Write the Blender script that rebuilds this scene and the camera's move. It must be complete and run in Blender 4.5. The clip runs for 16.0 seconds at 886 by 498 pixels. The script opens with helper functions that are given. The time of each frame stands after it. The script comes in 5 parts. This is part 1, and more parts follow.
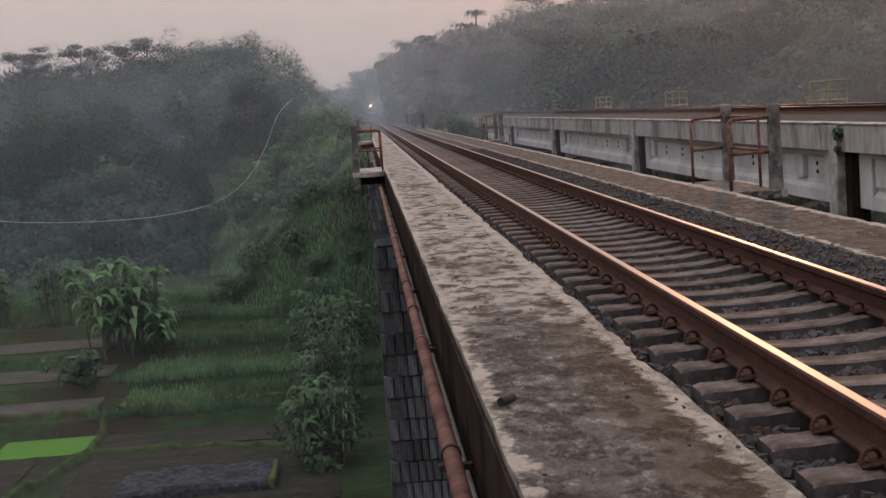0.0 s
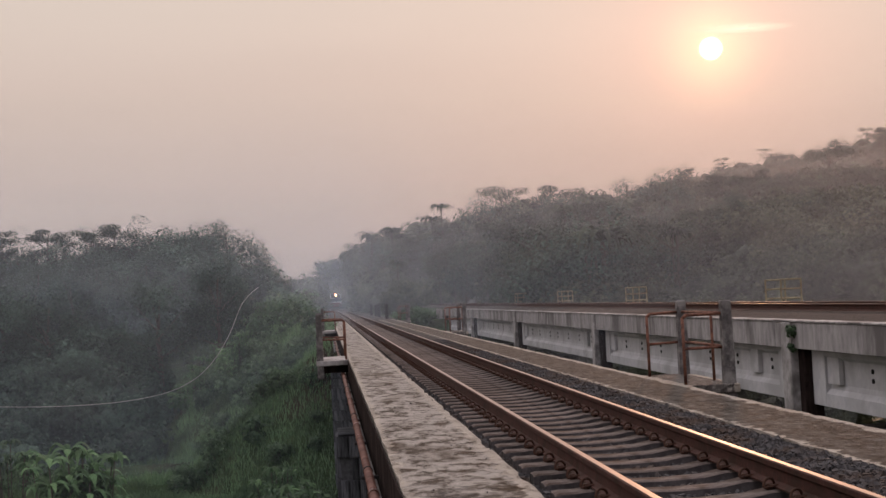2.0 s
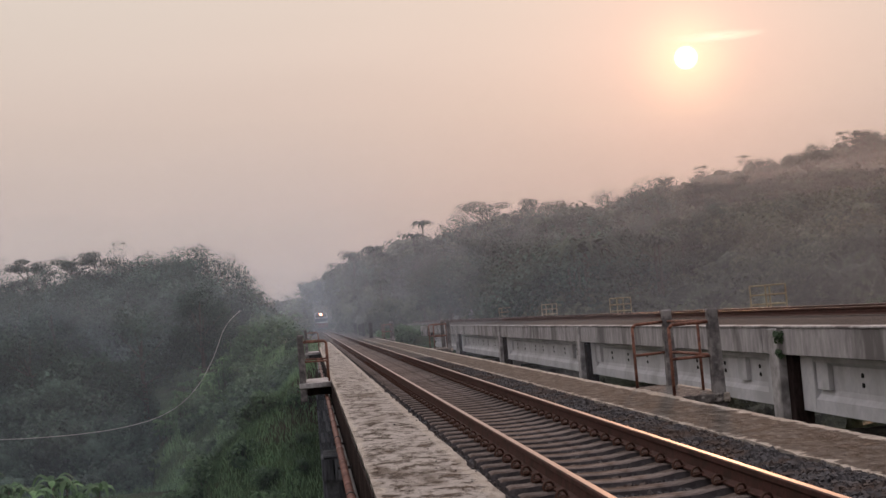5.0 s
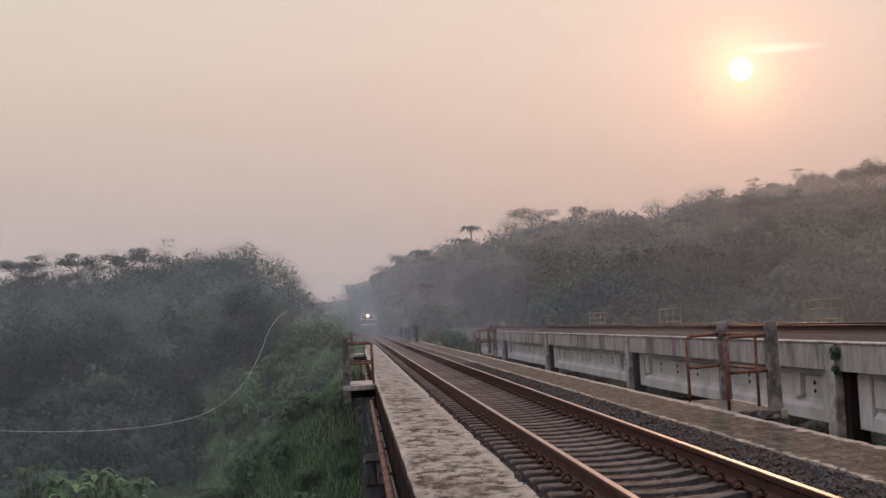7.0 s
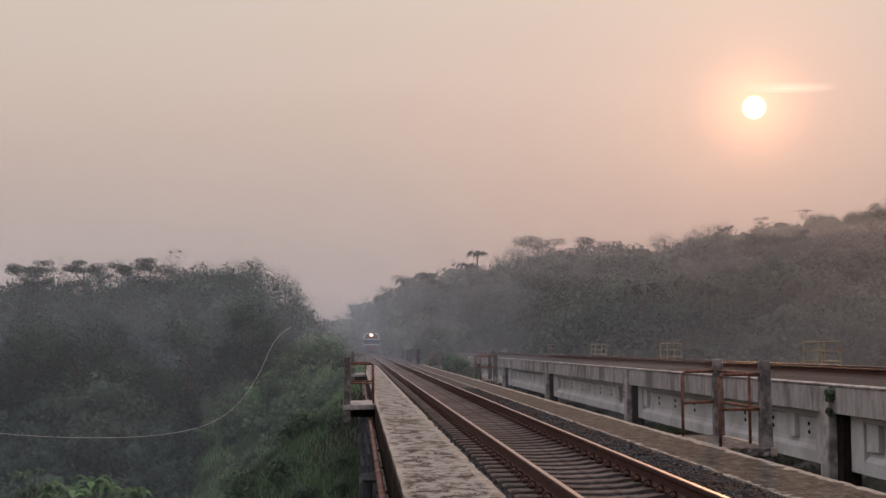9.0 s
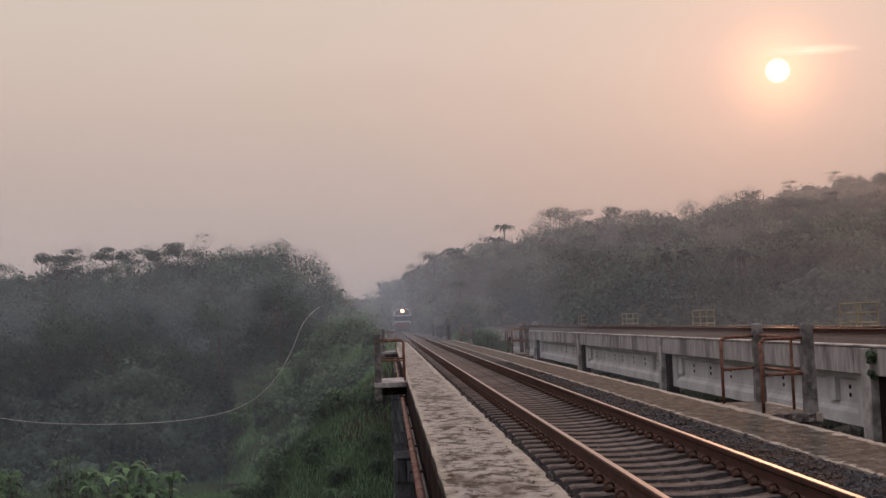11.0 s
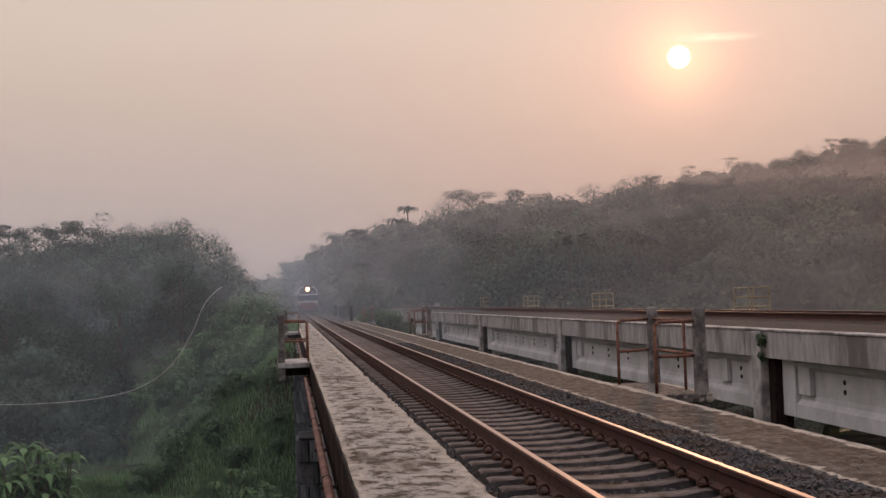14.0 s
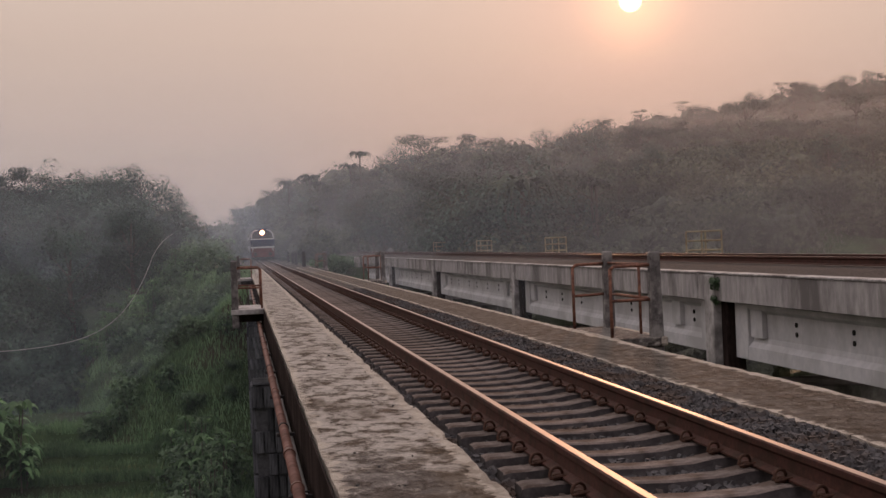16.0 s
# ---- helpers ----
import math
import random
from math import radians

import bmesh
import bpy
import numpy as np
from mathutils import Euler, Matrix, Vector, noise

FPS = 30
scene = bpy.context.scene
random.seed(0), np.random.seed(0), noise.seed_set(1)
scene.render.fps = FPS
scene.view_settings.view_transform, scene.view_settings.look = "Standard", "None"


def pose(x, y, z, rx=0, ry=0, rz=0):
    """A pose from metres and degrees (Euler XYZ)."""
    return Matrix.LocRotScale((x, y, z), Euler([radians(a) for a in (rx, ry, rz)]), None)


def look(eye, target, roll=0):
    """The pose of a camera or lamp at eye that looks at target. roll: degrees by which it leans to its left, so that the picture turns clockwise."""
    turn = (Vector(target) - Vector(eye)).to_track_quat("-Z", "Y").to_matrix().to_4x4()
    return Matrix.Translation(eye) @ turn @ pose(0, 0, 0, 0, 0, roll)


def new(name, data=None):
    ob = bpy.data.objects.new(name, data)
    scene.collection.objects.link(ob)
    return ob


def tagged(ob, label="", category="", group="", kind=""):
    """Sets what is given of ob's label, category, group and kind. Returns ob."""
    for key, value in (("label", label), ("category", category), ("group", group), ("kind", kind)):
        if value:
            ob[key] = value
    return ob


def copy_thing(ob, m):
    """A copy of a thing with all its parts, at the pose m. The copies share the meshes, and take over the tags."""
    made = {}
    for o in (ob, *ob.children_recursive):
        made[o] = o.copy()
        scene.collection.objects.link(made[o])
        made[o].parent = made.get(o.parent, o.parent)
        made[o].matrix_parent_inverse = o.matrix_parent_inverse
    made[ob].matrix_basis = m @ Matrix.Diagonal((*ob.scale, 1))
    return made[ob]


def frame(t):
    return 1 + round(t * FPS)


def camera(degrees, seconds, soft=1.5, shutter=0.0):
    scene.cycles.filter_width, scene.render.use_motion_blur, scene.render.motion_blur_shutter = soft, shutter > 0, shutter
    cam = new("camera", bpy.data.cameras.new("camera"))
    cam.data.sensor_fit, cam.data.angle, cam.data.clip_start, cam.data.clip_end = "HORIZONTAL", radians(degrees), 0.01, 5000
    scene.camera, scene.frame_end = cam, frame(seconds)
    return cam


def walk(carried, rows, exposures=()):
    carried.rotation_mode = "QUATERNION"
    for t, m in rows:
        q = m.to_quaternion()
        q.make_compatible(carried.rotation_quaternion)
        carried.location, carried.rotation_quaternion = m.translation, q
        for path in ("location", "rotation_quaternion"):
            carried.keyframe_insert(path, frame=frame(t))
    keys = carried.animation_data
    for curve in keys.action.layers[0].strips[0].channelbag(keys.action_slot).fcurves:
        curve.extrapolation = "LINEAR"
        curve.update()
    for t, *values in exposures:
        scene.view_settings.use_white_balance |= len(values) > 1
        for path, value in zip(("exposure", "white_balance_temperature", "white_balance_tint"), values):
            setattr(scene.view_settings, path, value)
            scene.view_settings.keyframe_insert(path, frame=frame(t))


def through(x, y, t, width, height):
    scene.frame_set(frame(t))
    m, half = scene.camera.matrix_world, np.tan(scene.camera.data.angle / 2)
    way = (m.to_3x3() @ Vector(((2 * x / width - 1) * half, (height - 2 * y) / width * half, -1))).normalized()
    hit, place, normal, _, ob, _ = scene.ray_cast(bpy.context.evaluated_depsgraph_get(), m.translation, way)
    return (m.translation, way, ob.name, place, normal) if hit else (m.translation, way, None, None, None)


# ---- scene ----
# ---- camera ----
EYE = (0.0, 0.0, 1.212)
cam = camera(36.0, 16.0)
PATH = [
    (0.0, 0.000, -0.000, 1.212, 84.13, 3.98, -3.41),
    (0.5, -0.003, -0.078, 1.227, 87.47, 3.42, -3.88),
    (1.0, -0.024, -0.307, 1.211, 89.73, 2.98, -4.34),
    (1.5, -0.033, -0.422, 1.218, 91.18, 2.90, -4.74),
    (2.0, -0.026, -0.503, 1.207, 92.06, 2.93, -4.92),
    (2.5, -0.025, -0.545, 1.220, 92.33, 3.07, -5.04),
    (3.0, -0.024, -0.359, 1.205, 92.58, 3.02, -5.22),
    (3.5, -0.016, -0.104, 1.197, 92.90, 2.97, -5.33),
    (3.7, 0.011, 0.009, 1.215, 93.03, 2.94, -5.29),
    (5.8, 0.061, -0.256, 1.208, 91.98, 5.75, -5.72),
    (6.0, 0.054, -0.288, 1.212, 91.55, 5.50, -5.51),
    (6.5, 0.040, -0.122, 1.214, 91.80, 4.77, -4.81),
    (7.0, 0.065, 0.404, 1.203, 93.07, 3.15, -3.64),
    (7.5, 0.067, 0.293, 1.210, 93.52, 1.46, -3.62),
    (8.0, 0.060, 0.240, 1.204, 94.03, 0.15, -4.18),
    (8.5, 0.044, 0.101, 1.211, 94.32, -0.32, -4.33),
    (9.0, 0.049, -0.030, 1.209, 94.07, 0.44, -3.55),
    (11.5, 0.065, 0.661, 1.187, 92.94, 2.56, -2.47),
    (12.0, 0.059, 0.743, 1.190, 92.84, 2.42, -3.08),
    (12.5, 0.052, 0.704, 1.190, 92.75, 2.23, -3.80),
    (13.0, 0.049, 0.653, 1.192, 92.68, 2.14, -4.59),
    (13.5, 0.032, 0.323, 1.206, 92.27, 2.00, -5.46),
    (14.0, 0.021, 0.124, 1.202, 92.13, 2.00, -6.39),
    (14.5, 0.009, 0.011, 1.202, 92.16, 2.09, -7.26),
    (15.0, -0.005, -0.017, 1.209, 92.15, 2.20, -8.08),
    (15.5, -0.008, 0.088, 1.208, 91.67, 2.32, -8.63),
    (16.0, -0.005, 0.239, 1.212, 89.74, 2.33, -8.39),
]
walk(cam, [(t, pose(*row)) for t, *row in PATH],
     exposures=((0.0, 0.36, 6500, 10), (0.5, 0.28, 6500, 10), (1.0, 0.20, 6550, 11), (1.5, 0.22, 6600, 12), (2.5, 0.28, 6650, 12), (6.0, 0.28, 6600, 11), (8.0, 0.21, 6650, 12), (9.0, 0.08, 6700, 13), (14.5, 0.17, 6850, 14), (16.0, 0.12, 6950, 15)))

# ---- light ----
SUN_AZ, SUN_EL = radians(16.6), radians(9.65)
SUN_DIR = Vector((math.sin(SUN_AZ) * math.cos(SUN_EL), math.cos(SUN_AZ) * math.cos(SUN_EL), math.sin(SUN_EL)))


def build_world():
    w = bpy.data.worlds.new("hazy_dawn")
    scene.world = w
    w.use_nodes = True
    nt = w.node_tree
    nt.nodes.clear()
    N = lambda kind: nt.nodes.new(kind)
    L = nt.links.new
    out, bg = N("ShaderNodeOutputWorld"), N("ShaderNodeBackground")
    co = N("ShaderNodeTexCoord")
    sep = N("ShaderNodeSeparateXYZ")
    L(co.outputs["Generated"], sep.inputs[0])
    ramp = N("ShaderNodeValToRGB")
    e = ramp.color_ramp.elements
    e[0].position, e[0].color = 0.0, (0.43, 0.352, 0.318, 1)
    e[1].position, e[1].color = 1.0, (1.40, 1.33, 1.36, 1)
    for p, c in ((0.06, (0.495, 0.405, 0.365, 1)), (0.16, (0.60, 0.495, 0.44, 1)), (0.27, (0.68, 0.605, 0.535, 1)), (0.5, (1.05, 0.98, 0.97, 1))):
        k = e.new(p)
        k.color = c
    L(sep.outputs["Z"], ramp.inputs[0])
    # faint uneven bands of high haze
    mp = N("ShaderNodeMapping")
    mp.inputs["Scale"].default_value = (1.2, 1.2, 9.0)
    nz = N("ShaderNodeTexNoise")
    nz.inputs["Scale"].default_value = 1.6
    nz.inputs["Detail"].default_value = 5
    L(co.outputs["Generated"], mp.inputs[0]), L(mp.outputs[0], nz.inputs["Vector"])
    mr = N("ShaderNodeMapRange")
    mr.inputs["To Min"].default_value, mr.inputs["To Max"].default_value = 0.93, 1.07
    L(nz.outputs["Fac"], mr.inputs["Value"])
    mul = N("ShaderNodeVectorMath")
    mul.operation = "SCALE"
    L(ramp.outputs[0], mul.inputs[0]), L(mr.outputs[0], mul.inputs["Scale"])
    toward = N("ShaderNodeVectorMath")
    toward.operation = "DOT_PRODUCT"
    toward.inputs[1].default_value = Vector((SUN_DIR.x, SUN_DIR.y, 0)).normalized()
    L(co.outputs["Generated"], toward.inputs[0])
    turn = N("ShaderNodeMapRange")
    turn.interpolation_type = "SMOOTHSTEP"
    turn.inputs["From Min"].default_value, turn.inputs["From Max"].default_value = -0.55, 0.75
    L(toward.outputs["Value"], turn.inputs["Value"])
    tint = N("ShaderNodeMix")
    tint.data_type = "RGBA"
    tint.inputs["A"].default_value, tint.inputs["B"].default_value = (0.80, 0.81, 0.90, 1), (1, 1, 1, 1)
    L(turn.outputs[0], tint.inputs["Factor"])
    shade = N("ShaderNodeVectorMath")
    shade.operation = "MULTIPLY"
    L(mul.outputs[0], shade.inputs[0]), L(tint.outputs["Result"], shade.inputs[1])
    mul = shade
    # clear sky above the haze
    sky = N("ShaderNodeTexSky")
    sky.sky_type = "NISHITA"
    sky.sun_disc = False
    sky.sun_elevation, sky.sun_rotation = SUN_EL, SUN_AZ
    sky.dust_density = 6.0
    sk = N("ShaderNodeVectorMath")
    sk.operation = "SCALE"
    sk.inputs["Scale"].default_value = 0.012
    L(sky.outputs[0], sk.inputs[0])
    mix = N("ShaderNodeMix")
    mix.data_type = "RGBA"
    mix.inputs["Factor"].default_value = 0.9
    L(sk.outputs[0], mix.inputs["A"]), L(mul.outputs[0], mix.inputs["B"])
    # aureole and disc of the sun
    dot = N("ShaderNodeVectorMath")
    dot.operation = "DOT_PRODUCT"
    dot.inputs[1].default_value = SUN_DIR
    L(co.outputs["Generated"], dot.inputs[0])
    last = mix.outputs["Result"]
    for power, colour in ((22, (0.06, 0.008, 0.0)), (300, (0.15, 0.045, 0.022)), (2600, (0.62, 0.27, 0.11))):
        pw = N("ShaderNodeMath")
        pw.operation = "POWER"
        pw.inputs[1].default_value = power
        cl = N("ShaderNodeMath")
        cl.operation = "MAXIMUM"
        cl.inputs[1].default_value = 0.0
        L(dot.outputs["Value"], cl.inputs[0]), L(cl.outputs[0], pw.inputs[0])
        v = N("ShaderNodeVectorMath")
        v.operation = "SCALE"
        v.inputs[0].default_value = colour
        L(pw.outputs[0], v.inputs["Scale"])
        ad = N("ShaderNodeVectorMath")
        ad.operation = "ADD"
        L(last, ad.inputs[0]), L(v.outputs[0], ad.inputs[1])
        last = ad.outputs[0]
    disc = N("ShaderNodeMapRange")
    disc.interpolation_type = "SMOOTHSTEP"
    disc.inputs["From Min"].default_value, disc.inputs["From Max"].default_value = math.cos(radians(0.52)), math.cos(radians(0.26))
    disc.inputs["To Min"].default_value, disc.inputs["To Max"].default_value = 0.0, 3.0
    L(dot.outputs["Value"], disc.inputs["Value"])
    v = N("ShaderNodeVectorMath")
    v.operation = "SCALE"
    v.inputs[0].default_value = (1.0, 0.9, 0.62)
    L(disc.outputs[0], v.inputs["Scale"])
    ad = N("ShaderNodeVectorMath")
    ad.operation = "ADD"
    L(last, ad.inputs[0]), L(v.outputs[0], ad.inputs[1])
    L(ad.outputs[0], bg.inputs["Color"])
    bg.inputs["Strength"].default_value = 1.0
    L(bg.outputs[0], out.inputs[0])


build_world()
sun = new("sun", bpy.data.lights.new("sun", "SUN"))
sun.data.energy, sun.data.angle, sun.data.color = 0.65, radians(2.0), (1.0, 0.50, 0.27)
sun.matrix_world = look((0, 0, 0), -SUN_DIR)


# ---- materials ----
def node_mat(name):
    m = bpy.data.materials.new(name)
    m.use_nodes = True
    nt = m.node_tree
    return m, nt, nt.nodes["Principled BSDF"]


def noise_node(nt, scale, detail=4, rough=0.55, stretch=None, kind="Object"):
    co = nt.nodes.new("ShaderNodeTexCoord")
    nz = nt.nodes.new("ShaderNodeTexNoise")
    nz.inputs["Scale"].default_value, nz.inputs["Detail"].default_value, nz.inputs["Roughness"].default_value = scale, detail, rough
    src = co.outputs[kind]
    if stretch:
        mp = nt.nodes.new("ShaderNodeMapping")
        mp.inputs["Scale"].default_value = stretch
        nt.links.new(src, mp.inputs[0])
        src = mp.outputs[0]
    nt.links.new(src, nz.inputs["Vector"])
    return nz.outputs["Fac"]


def ramp_node(nt, fac, stops):
    r = nt.nodes.new("ShaderNodeValToRGB")
    e = r.color_ramp.elements
    e[0].position, e[0].color = stops[0][0], (*stops[0][1], 1)
    e[1].position, e[1].color = stops[-1][0], (*stops[-1][1], 1)
    for p, c in stops[1:-1]:
        e.new(p).color = (*c, 1)
    nt.links.new(fac, r.inputs[0])
    return r.outputs[0]


def mix_node(nt, fac, a, b, mode="MIX"):
    m = nt.nodes.new("ShaderNodeMix")
    m.data_type, m.blend_type = "RGBA", mode
    for key, val in (("Factor", fac), ("A", a), ("B", b)):
        if isinstance(val, (int, float)):
            m.inputs[key].default_value = val
        elif isinstance(val, tuple):
            m.inputs[key].default_value = (*val, 1)
        else:
            nt.links.new(val, m.inputs[key])
    return m.outputs["Result"]


def bump_node(nt, bsdf, fac, strength, distance):
    b = nt.nodes.new("ShaderNodeBump")
    b.inputs["Strength"].default_value, b.inputs["Distance"].default_value = strength, distance
    nt.links.new(fac, b.inputs["Height"])
    nt.links.new(b.outputs[0], bsdf.inputs["Normal"])


def surface(name, dark, light, scale=8.0, rough=0.85, metal=0.0, bump=0.3, dist=0.01, stain=None, stain_scale=1.2, stretch=None, piece=0.0, spec=0.12):
    """A weathered surface: grain between two colours, stains at a larger scale, and relief."""
    m, nt, b = node_mat(name)
    g = noise_node(nt, scale, 6, 0.65, stretch)
    col = ramp_node(nt, g, ((0.3, dark), (0.72, light)))
    if stain:
        s = noise_node(nt, stain_scale, 5, 0.6, stretch)
        sf = ramp_node(nt, s, ((0.46, (0, 0, 0)), (0.62, (1, 1, 1))))
        col = mix_node(nt, sf, col, stain)
    if piece:
        oi = nt.nodes.new("ShaderNodeObjectInfo")
        mr = nt.nodes.new("ShaderNodeMapRange")
        mr.inputs["To Min"].default_value, mr.inputs["To Max"].default_value = 1 - piece, 1 + piece
        nt.links.new(oi.outputs["Random"], mr.inputs["Value"])
        v = nt.nodes.new("ShaderNodeVectorMath")
        v.operation = "SCALE"
        nt.links.new(col, v.inputs[0]), nt.links.new(mr.outputs[0], v.inputs["Scale"])
        col = v.outputs[0]
    nt.links.new(col, b.inputs["Base Color"])
    b.inputs["Roughness"].default_value, b.inputs["Metallic"].default_value = rough, metal
    b.inputs["Specular IOR Level"].default_value = spec
    if bump:
        bump_node(nt, b, noise_node(nt, scale * 2.5, 5, 0.7, stretch), bump, dist)
    return m


def leafy(name, dark, light, rough=0.6, through=0.25, own=0.45, relief=0.0):
    """Foliage: each leaf its own green, with some light passing through; relief also paints shade into hollows."""
    m, nt, b = node_mat(name)
    geo = nt.nodes.new("ShaderNodeNewGeometry")
    oi = nt.nodes.new("ShaderNodeObjectInfo")
    ad = nt.nodes.new("ShaderNodeMath")
    ad.operation = "MULTIPLY_ADD"
    ad.inputs[1].default_value = own
    nt.links.new(geo.outputs["Random Per Island"], ad.inputs[0])
    sc = nt.nodes.new("ShaderNodeMath")
    sc.operation = "MULTIPLY"
    sc.inputs[1].default_value = 0.4
    nt.links.new(oi.outputs["Random"], sc.inputs[0])
    nt.links.new(sc.outputs[0], ad.inputs[2])
    col = ramp_node(nt, ad.outputs[0], ((0.1, dark), (0.9, light)))
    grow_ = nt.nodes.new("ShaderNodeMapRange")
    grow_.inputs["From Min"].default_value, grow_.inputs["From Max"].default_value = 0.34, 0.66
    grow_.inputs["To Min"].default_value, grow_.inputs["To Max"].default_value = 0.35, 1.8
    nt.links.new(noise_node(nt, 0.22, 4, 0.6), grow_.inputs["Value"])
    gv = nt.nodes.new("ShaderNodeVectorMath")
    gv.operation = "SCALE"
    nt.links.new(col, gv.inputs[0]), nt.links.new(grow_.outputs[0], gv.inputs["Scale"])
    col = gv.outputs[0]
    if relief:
        # Low spots of the bump are darkened too: shade between leaves, in the colour.
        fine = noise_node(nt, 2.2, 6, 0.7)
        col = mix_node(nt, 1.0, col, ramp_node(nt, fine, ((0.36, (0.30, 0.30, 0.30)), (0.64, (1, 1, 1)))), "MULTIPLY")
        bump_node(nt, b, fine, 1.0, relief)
    nt.links.new(col, b.inputs["Base Color"])
    b.inputs["Roughness"].default_value = rough
    b.inputs["Specular IOR Level"].default_value = 0.2
    tr = nt.nodes.new("ShaderNodeBsdfTranslucent")
    nt.links.new(col, tr.inputs["Color"])
    mx = nt.nodes.new("ShaderNodeMixShader")
    mx.inputs[0].default_value = through
    nt.links.new(b.outputs[0], mx.inputs[1]), nt.links.new(tr.outputs[0], mx.inputs[2])
    nt.links.new(mx.outputs[0], nt.nodes["Material Output"].inputs[0])
    return m


def walkway_material():
    m, nt, b = node_mat("worn_walkway_concrete")
    fine = noise_node(nt, 34, 8, 0.8)
    base = ramp_node(nt, fine, ((0.32, (0.20, 0.183, 0.165)), (0.68, (0.44, 0.40, 0.355))))
    patch = noise_node(nt, 4.2, 10, 0.78, (1.1, 0.8, 1.0))
    pf = ramp_node(nt, patch, ((0.50, (0, 0, 0)), (0.58, (1, 1, 1))))
    crust = ramp_node(nt, noise_node(nt, 16, 6, 0.7), ((0.3, (0.024, 0.019, 0.015)), (0.7, (0.095, 0.074, 0.056))))
    col = mix_node(nt, pf, base, crust)
    mud = noise_node(nt, 0.9, 6, 0.6, (1.3, 0.5, 1.0))
    mf = ramp_node(nt, mud, ((0.56, (0, 0, 0)), (0.66, (0.75, 0.75, 0.75))))
    # a long caked patch where the walkway stays wet
    wc = nt.nodes.new("ShaderNodeTexCoord")
    ws = nt.nodes.new("ShaderNodeSeparateXYZ")
    nt.links.new(wc.outputs["Object"], ws.inputs[0])
    wn = nt.nodes.new("ShaderNodeMath")
    wn.operation = "MULTIPLY_ADD"
    wn.inputs[1].default_value = 7.0
    nt.links.new(noise_node(nt, 3.0, 6, 0.7), wn.inputs[0]), nt.links.new(ws.outputs["Y"], wn.inputs[2])
    wr = nt.nodes.new("ShaderNodeMapRange")
    wr.inputs["From Min"].default_value, wr.inputs["From Max"].default_value = 13.2, 12.2
    wr.inputs["To Min"].default_value, wr.inputs["To Max"].default_value = 0.0, 0.85
    nt.links.new(wn.outputs[0], wr.inputs["Value"])
    caked = ramp_node(nt, noise_node(nt, 9, 10, 0.8, (1.2, 0.55, 1)), ((0.36, (0.022, 0.020, 0.020)), (0.47, (0.062, 0.055, 0.052)), (0.55, (0.115, 0.105, 0.098)), (0.64, (0.33, 0.305, 0.275))))
    side = nt.nodes.new("ShaderNodeMapRange")
    side.inputs["From Min"].default_value, side.inputs["From Max"].default_value = 2.0, 3.0
    side.inputs["To Min"].default_value, side.inputs["To Max"].default_value = 0.0, 0.92
    nt.links.new(ws.outputs["X"], side.inputs["Value"])
    both = nt.nodes.new("ShaderNodeMath")
    both.operation = "MAXIMUM"
    nt.links.new(wr.outputs[0], both.inputs[0]), nt.links.new(side.outputs[0], both.inputs[1])
    col = mix_node(nt, mf, col, (0.062, 0.045, 0.032))
    # brown moss and mud towards the rail
    moss = nt.nodes.new("ShaderNodeMath")
    moss.operation = "MULTIPLY_ADD"
    moss.inputs[1].default_value = 1.1
    nt.links.new(noise_node(nt, 2.2, 8, 0.72, (1.0, 0.5, 1)), moss.inputs[0]), nt.links.new(ws.outputs["X"], moss.inputs[2])
    mr_ = nt.nodes.new("ShaderNodeMapRange")
    mr_.inputs["From Min"].default_value, mr_.inputs["From Max"].default_value = 1.48, 1.72
    mr_.inputs["To Max"].default_value = 0.85
    nt.links.new(moss.outputs[0], mr_.inputs["Value"])
    earth = ramp_node(nt, noise_node(nt, 12, 8, 0.75), ((0.35, (0.030, 0.021, 0.014)), (0.60, (0.085, 0.062, 0.040)), (0.72, (0.19, 0.16, 0.12))))
    cut = nt.nodes.new("ShaderNodeMapRange")
    cut.inputs["From Min"].default_value, cut.inputs["From Max"].default_value = 1.6, 2.6
    cut.inputs["To Min"].default_value, cut.inputs["To Max"].default_value = 1.0, 0.6
    nt.links.new(ws.outputs["X"], cut.inputs["Value"])
    muddy = nt.nodes.new("ShaderNodeMath")
    muddy.operation = "MULTIPLY"
    nt.links.new(mr_.outputs[0], muddy.inputs[0]), nt.links.new(cut.outputs[0], muddy.inputs[1])
    caked = mix_node(nt, muddy.outputs[0], caked, earth)
    col = mix_node(nt, both.outputs[0], col, caked)
    # cleaner cement along both broken edges
    co = nt.nodes.new("ShaderNodeTexCoord")
    sep = nt.nodes.new("ShaderNodeSeparateXYZ")
    nt.links.new(co.outputs["Generated"], sep.inputs[0])
    off = nt.nodes.new("ShaderNodeMath")
    off.operation = "SUBTRACT"
    off.inputs[1].default_value = 0.47
    nt.links.new(sep.outputs["X"], off.inputs[0])
    ab_ = nt.nodes.new("ShaderNodeMath")
    ab_.operation = "ABSOLUTE"
    nt.links.new(off.outputs[0], ab_.inputs[0])
    wob = nt.nodes.new("ShaderNodeMath")
    wob.operation = "MULTIPLY_ADD"
    wob.inputs[1].default_value = 0.42
    nt.links.new(noise_node(nt, 5.0, 6, 0.7, (0.6, 0.8, 1)), wob.inputs[0])
    nt.links.new(ab_.outputs[0], wob.inputs[2])
    ef = ramp_node(nt, wob.outputs[0], ((0.60, (0, 0, 0)), (0.625, (1, 1, 1))))
    cement = ramp_node(nt, fine, ((0.3, (0.29, 0.255, 0.215)), (0.7, (0.46, 0.41, 0.35))))
    col = mix_node(nt, ef, col, cement)
